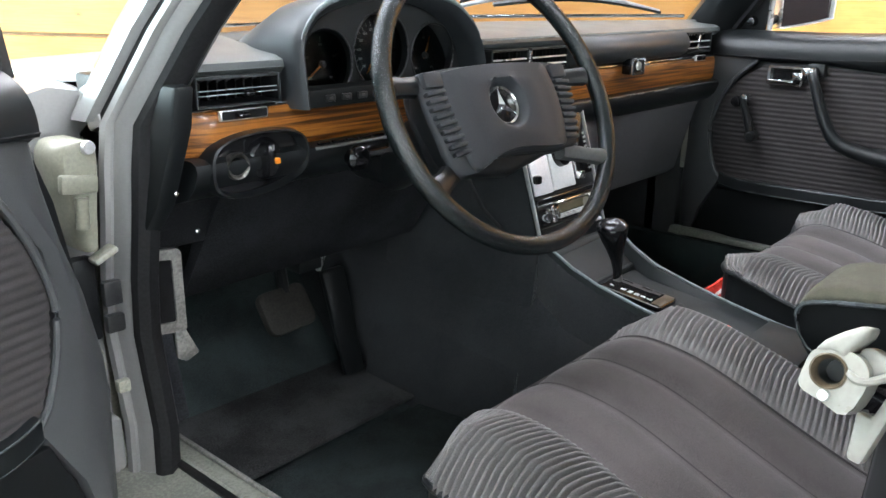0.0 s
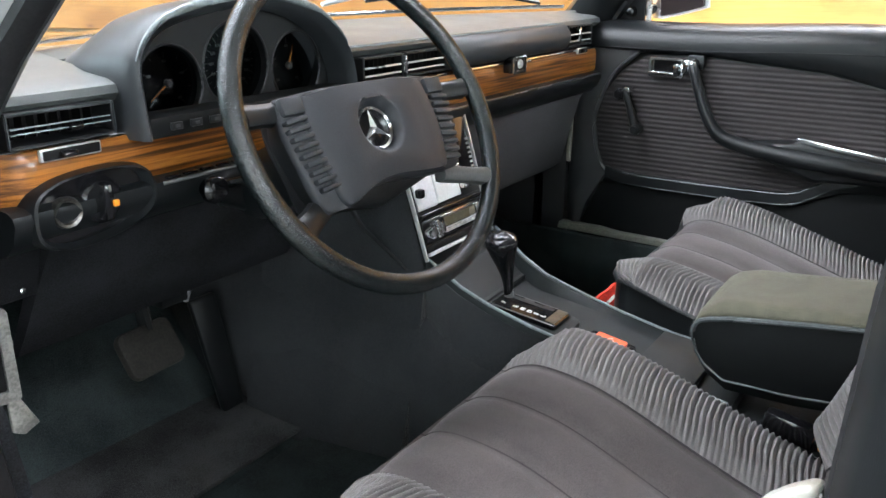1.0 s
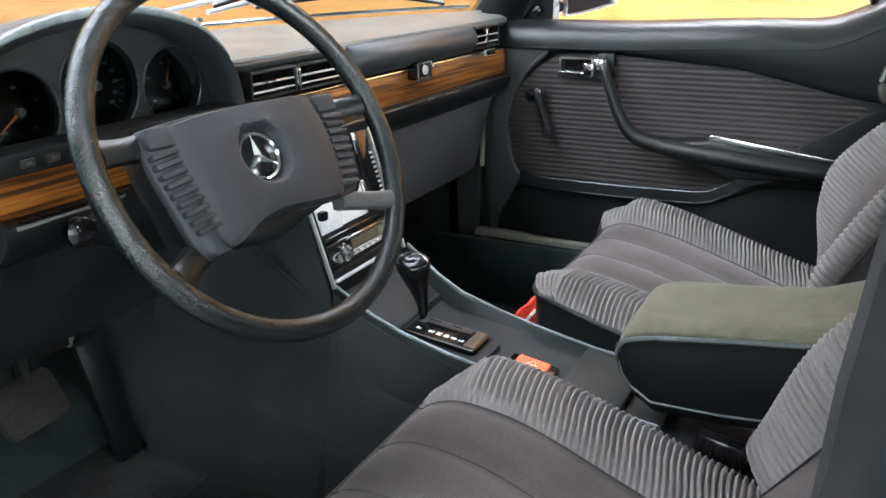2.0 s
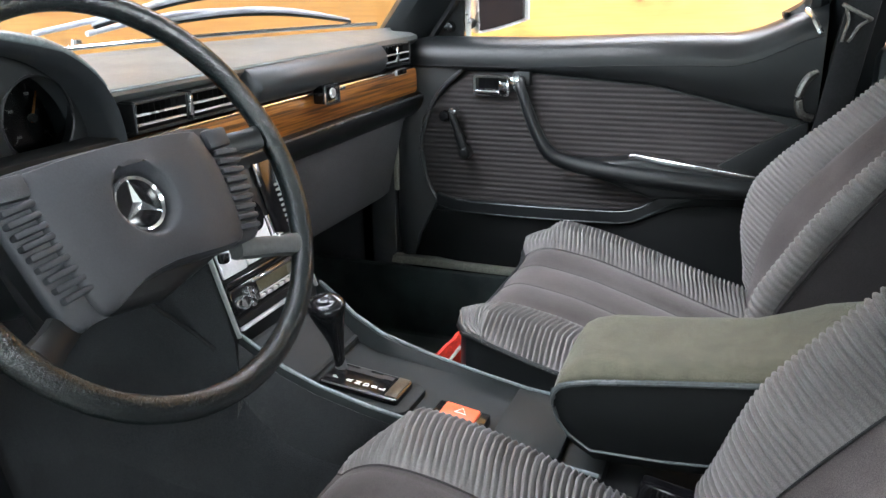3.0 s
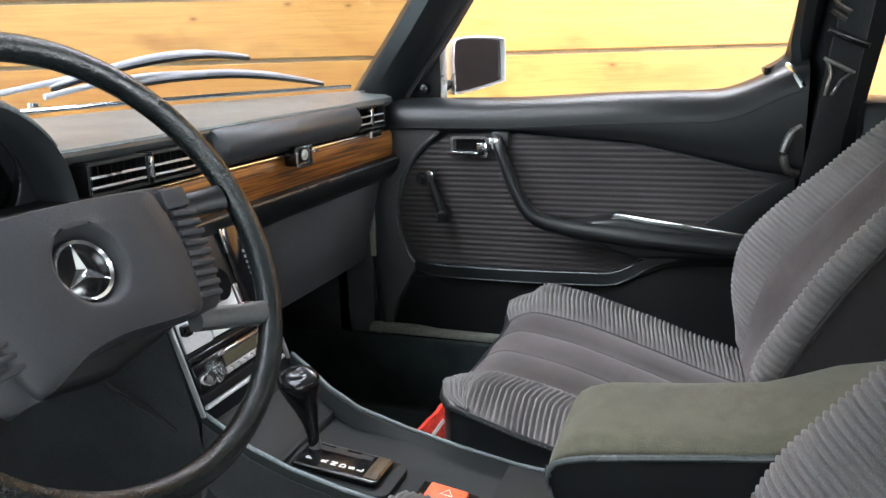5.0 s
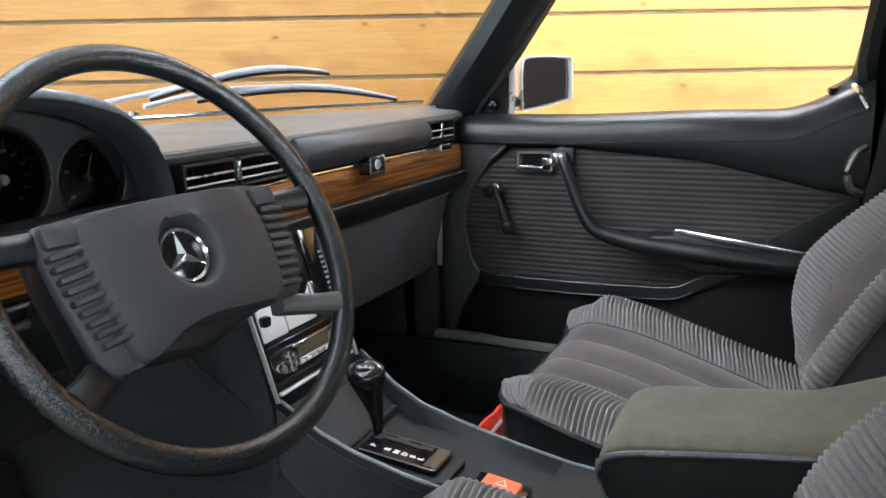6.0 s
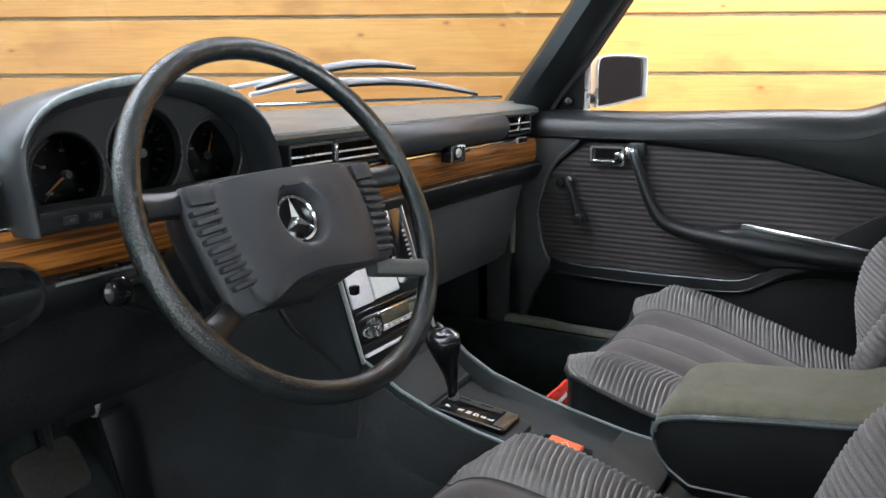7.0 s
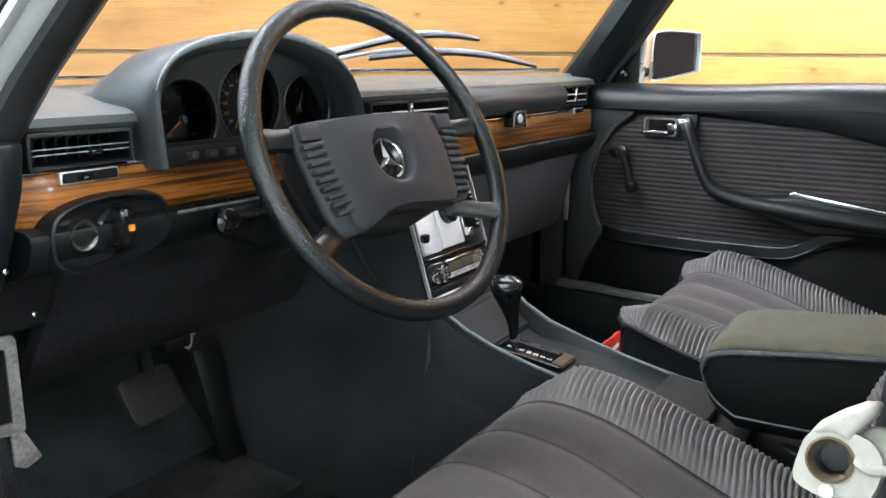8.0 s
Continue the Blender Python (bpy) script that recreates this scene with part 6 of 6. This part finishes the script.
    line = [line[0]] + [(a + 2 * b + c) / 4 for a, b, c in zip(line, line[1:], line[2:])] + [line[-1]]
    part("piping", tube(line, 0.0042, 8), VINYL, t, "black piping round the cushion")
    rings = []
    for f, k in ((1.0, 0.992), (0.7, 0.995), (0.4, 0.97), (0.15, 0.93), (0.0, 0.88)):
        rings.append([V(cx + (p.x - cx) * k, -0.6 + (p.y + 0.6) * k, 0.375 + (p.z - 0.375) * f) for p in line])
    part("skirt", loft(rings), VINYL, t, "black vinyl cushion side")
    part("seat_frame", rbox((cx, -0.62, 0.345), (w * 0.78, 0.42, 0.11), 0.01), PLASTIC, t, "black seat frame")
    for sx in (-1, 1):
        part("seat_rail", rbox((cx + sx * w * 0.36, -0.60, 0.292), (0.03, 0.55, 0.025), 0.004), PLASTIC, t)
    # backrest, leaning back; v runs from its foot upwards
    d = (V(0, -0.64, 0.768) if driver else V(0, -0.565, 0.825)).normalized()
    nrm = V(0, d.z, -d.y)
    base = V(cx, -0.683 if driver else -0.694, 0.50)
    HB = 0.72
    pitch = 0.0086
    N = int(HB / pitch * 6)
    own_r, own_p = bmesh.new(), bmesh.new()
    secb = [(-1.00, 0.024), (-1.010, 0.029), (-1.006, 0.034), (-0.98, 0.038), (-0.94, 0.0385), (-0.895, 0.036), (-0.845, 0.030), (-0.79, 0.020), (-0.73, 0.006)]
    midb = []
    for j in range(3):
        for q in np.linspace(0.0, 1.0, 7):
            u = -0.72 + (1.44 / 3) * (j + q)
            midb.append((u, (-0.024 if driver else -0.010) + 0.028 * smooth01(0.45, 0.72, abs(u)) + 0.010 * math.sin(math.pi * q) ** 0.6))
    if driver:
        us, qs = [u for u, q in secb], [q for u, q in secb]
        ts = np.linspace(0, 8, 29)
        secb = [(lerp(k, range(9), us), lerp(k, range(9), qs)) for k in ts]
    nb = len(secb) - 1
    secb = secb + midb + [(-u, q) for u, q in secb[::-1]]
    grid = []
    for i in range(N + 1):
        v = HB * i / N
        top = smooth01(0.60, HB, v)
        wk = half * (1.035 - 0.06 * smooth01(0.25, HB, v) - 0.06 * top ** 2)
        bow = (0.008 if driver else 0.018) * math.sin(math.pi * min(1, v / 0.5)) - 0.06 * top ** 2
        fat = (1 + 1.0 * (1 - smooth01(0.24, 0.66, v))) * ((0.45 + 0.55 * smooth01(-0.03, 0.16, v)) if driver else (0.1 + 0.9 * smooth01(-0.03, 0.16, v)))
        row = []
        for u, q in secb:
            a = ((1.75 - 0.85 * smooth01(0.86, 0.95, abs(u))) if driver else 0.95 - 0.30 * smooth01(0.86, 0.95, abs(u))) * RIB[i % 6] * smooth01(0.73, 0.76, abs(u))
            out = V(0.8 * math.copysign(smooth01(0.85, 1.0, abs(u)), u), 0, 0) + nrm
            lead = 0.0
            if not driver and u < 0:
                lead = (0.010 + 0.055 * max(0, v - 0.12)) * smooth01(0.68, 0.90, -u) * smooth01(0.0, 0.15, v)
            elif not driver:
                lead = 0.026 * smooth01(0.62, 0.86, u) * smooth01(-0.02, 0.08, v) * (1 - smooth01(0.15, 0.34, v))
            row.append(base + d * v + nrm * (lead + bow + (q * fat if q > 0 else q) * (1 - 0.3 * top)) + V(wk * u, 0, 0) + out.normalized() * (1.05 * a))
        grid.append(row)
    c0, c1 = nb, len(secb) - 1 - nb
    own_q = bmesh.new()
    for a0, a1, own in ((0, c0, own_r), (c0, c1, own_p), (c1, len(secb) - 1, own_q)):
        vs = [[own.verts.new(r[k]) for k in range(a0, a1 + 1)] for r in grid]
        for ra, rb in zip(vs, vs[1:]):
            for k in range(a1 - a0):
                own.faces.new((ra[k], ra[k + 1], rb[k + 1], rb[k]))
    bk = part("backrest_centre", own_p, PLUSH, t, "smooth taupe velour backrest", angle=60)
    for own in (own_r, own_q):
        part("backrest_bolster", own, CORD, t, "ribbed grey corduroy backrest bolster", angle=80)
    for k in (c0, c0 + 8, c0 + 15, c1):
        part("seam", tube([r[k] for r in grid[::6]], 0.0016, 5), RUBBER, bk)
    rings = []
    for i in range(0, N + 1, 8):
        row = grid[i]
        l, r = row[0], row[-1]
        rings.append([l - nrm * 0.003, l - nrm * 0.15 + V(0.004, 0, 0), (l + r) / 2 - nrm * 0.175 - V(0.25 * w, 0, 0), (l + r) / 2 - nrm * 0.175 + V(0.25 * w, 0, 0), r - nrm * 0.15 - V(0.004, 0, 0), r - nrm * 0.003, r - nrm * 0.12 - V(0.035, 0, 0), l - nrm * 0.12 + V(0.035, 0, 0)])
    part("backrest_shell", loft(rings), SHELL, t, "dark velour back and sides")
    for k in (0, -1):
        part("piping", tube([r[k] - nrm * 0.002 for r in grid[::6]], 0.0034, 8), SHELL, t)
    return t


seat("driver_seat", -0.400, 0.54, "grey corduroy and velour driver's seat", True)
seat("passenger_seat", 0.330, 0.54, "grey corduroy and velour passenger seat", False)
# handbrake-like catch and amber belt lamp between seat and armrest
ctc = thing("belt_buckle", "black seat belt buckle with amber button beside the seat", "belt buckle", (-0.125, -0.66, 0.50))
part("buckle_body", rbox((-0.125, -0.625, 0.505), (0.022, 0.062, 0.030), 0.006, Matrix.Rotation(radians(10), 4, "X")), GLOSSY, ctc)
part("buckle_button", rbox((-0.125, -0.664, 0.495), (0.014, 0.008, 0.016), 0.003), AMBER, ctc, "amber release button")
part("buckle_stalk", tube([V(-0.125, -0.66, 0.48), V(-0.125, -0.69, 0.40)], 0.008, 8), PLASTIC, ctc)

# ---- footwells ----
bp = thing("brake_pedal", "worn grey-brown rubber brake pedal", "pedal", (-0.41, 0.23, 0.5))
BM = facing((-0.386, 0.245, 0.482), (0.05, -0.80, 0.50))
part("pedal_pad", prism(rrect(0.100, 0.076, 0.016, 5), -0.008, 0.008, on(BM), 0.004), PEDAL, bp, "rubber pedal pad")
part("pedal_arm", tube([V(-0.378, 0.255, 0.485), V(-0.37, 0.28, 0.56), V(-0.36, 0.28, 0.68)], 0.011, 8), PLASTIC, bp)
gp = thing("accelerator_pedal", "tall black accelerator pedal on the floor", "pedal", (-0.255, 0.26, 0.32))
part("pedal_plate", prism([(-0.275, 0.0), (-0.230, 0.0), (-0.226, 1.0), (-0.280, 1.0)], 0.0, 0.014, lambda u, v, d: V(u, 0.232 + 0.055 * v - d, 0.325 + 0.19 * v), 0.005), VINYL, gp)
part("pedal_link", tube([V(-0.30, 0.26, 0.53), V(-0.27, 0.28, 0.545), V(-0.27, 0.40, 0.56)], 0.006, 8), BRUSHED, gp)
part("pedal_bracket", rbox((-0.345, 0.25, 0.555), (0.05, 0.05, 0.02), 0.004), PLASTIC, gp)
hm = thing("heel_mat", "grey rubbed heel mat on the driver's floor", "floor mat", (-0.39, 0.2, 0.29))
part("heel_sheet", prism([(-0.62, 0.105), (-0.185, 0.105), (-0.192, 0.285), (-0.60, 0.300)], 0.0, 0.008, lambda u, v, d: V(u, v, 0.298 + 0.10 * max(0, v - 0.105) + d), 0.002), MAT, hm)
fm = thing("floor_mat", "black carpet mat on the driver's floor", "floor mat", (-0.4, -0.1, 0.28))
part("mat_sheet", prism(rrect(0.44, 0.45, 0.03, 4), 0.2805, 0.292, lambda u, v, d: V(u - 0.40, v - 0.13, d), 0.003), CARPET, fm)
pm = thing("floor_mat", "black carpet mat on the passenger's floor", "floor mat", (0.4, 0, 0.28))
part("mat_sheet", prism(rrect(0.44, 0.50, 0.03, 4), 0.2805, 0.292, lambda u, v, d: V(u + 0.39, v - 0.10, d), 0.003), PASSMAT, pm)
# sill strip on the passenger's side
ss = thing("sill_strip", "dull grey-green strip along the passenger's sill", "sill strip", (0.65, -0.2, 0.43))
part("strip", prism([(0.065, 0.434), (0.060, 0.452), (-0.04, 0.452), (-0.09, 0.447), (-0.50, 0.443), (-0.50, 0.430)], 0.668, 0.692, YZ, 0.003), SILL, ss)
# air outlet frame by the hinge post
av = thing("kick_outlet", "dusty grey rectangular frame in the footwell side", "air outlet", (-0.676, 0.11, 0.62))
FW = lambda u, v, d: V(-0.706 + 0.99 * u - 0.10 * d, 0.072 - 0.10 * u - 0.99 * d, 0.645 - 0.10 * u + v)
own = ring_frame(rrect(0.056, 0.108, 0.006), rrect(0.032, 0.082, 0.003), 0.0, 0.005, FW)
part("outlet_frame", own, DUSTY, av, "dusty pale frame")
part("outlet_back", prism([(-0.026, -0.056), (0.026, -0.056), (0.026, 0.056), (-0.026, 0.056)], -0.010, 0.001, FW, 0), FINS, av, flat=True)
part("outlet_tongue", prism([(0.012, -0.052), (0.026, -0.052), (0.042, -0.086), (0.024, -0.096), (0.012, -0.09)], 0.0, 0.006, FW, 0.002), DUSTY, av)
part("outlet_post", prism([(-0.018, -0.052), (0.008, -0.052), (0.022, -0.175), (-0.006, -0.185)], -0.008, 0.004, FW, 0.003), FELT, av)
# pale hinge strip of the passenger's door
hs = thing("door_gap_strip", "pale painted strip in the passenger door gap", "strip", (0.695, 0.055, 0.65))
part("strip", rbox((0.697, 0.056, 0.652), (0.010, 0.012, 0.112), 0.003), CREAM, hs)
# red packet on the floor
pk = thing("red_packet", "crumpled red and white packet on the floor", "packet", (0.20, -0.25, 0.45))
REDPK = material("red_paper", (0.72, 0.055, 0.035), 0.4, vary=0.25, scale=60, relief=0.3)
PK = facing((0.162, -0.292, 0.460), (-0.45, -0.75, 0.35), (-0.35, 0.1, 1)) @ Matrix.Diagonal((1.25, 1.1, 1, 1))
own = bmesh.new()
rows = []
for j in range(9):
    v = -0.075 + 0.125 * j / 8
    rows.append([own.verts.new(PK @ V(0.034 * u * (1 - 0.15 * (j / 8)), v, 0.006 * math.sin(7 * u + 3 * j) * 0.35 + 0.004 * (1 - u * u))) for u in np.linspace(-1, 1, 9)])
for ra, rb in zip(rows, rows[1:]):
    for k in range(8):
        own.faces.new((ra[k], ra[k + 1], rb[k + 1], rb[k]))
r = bmesh.ops.extrude_face_region(own, geom=own.faces[:])
bmesh.ops.translate(own, verts=[g for g in r["geom"] if isinstance(g, bmesh.types.BMVert)], vec=PK.to_3x3() @ V(0, 0, -0.010))
packet = part("wrapper", own, REDPK, pk, "red wrapper")
for k in range(6):
    v = 0.030 - 0.017 * k
    own = prism([(-0.026, v - 0.012), (0.026, v + 0.010), (0.026, v + 0.013), (-0.026, v - 0.008)] if k % 2 else [(-0.020, v), (0.012, v + 0.004), (0.012, v + 0.009), (-0.020, v + 0.004)], 0.0052, 0.0068, on(PK), 0)
    part("white_stripe", own, WHITE, packet, flat=True)

# ---- boards of the wall ----
pitch, gap = 0.2265, 0.015
z = 1.0 - 5 * pitch + gap / 2
own = prism([(0, 0.0), (pitch - gap, 0.0), (pitch - gap, 0.022), (0, 0.022)], S0, S1, lambda u, v, d: V(d, v - 0.022, u), 0.004, 2)
me = bpy.data.meshes.new("plank")
bmesh.ops.recalc_face_normals(own, faces=own.faces)
own.to_mesh(me)
own.free()
me.materials.append(PINE)
while z + 0.02 < HIGH:
    ob = new("plank", me)
    ob.parent = wall_wood
    ob.matrix_basis = ROOM @ Matrix.Translation((0, 0, z))
    z += pitch
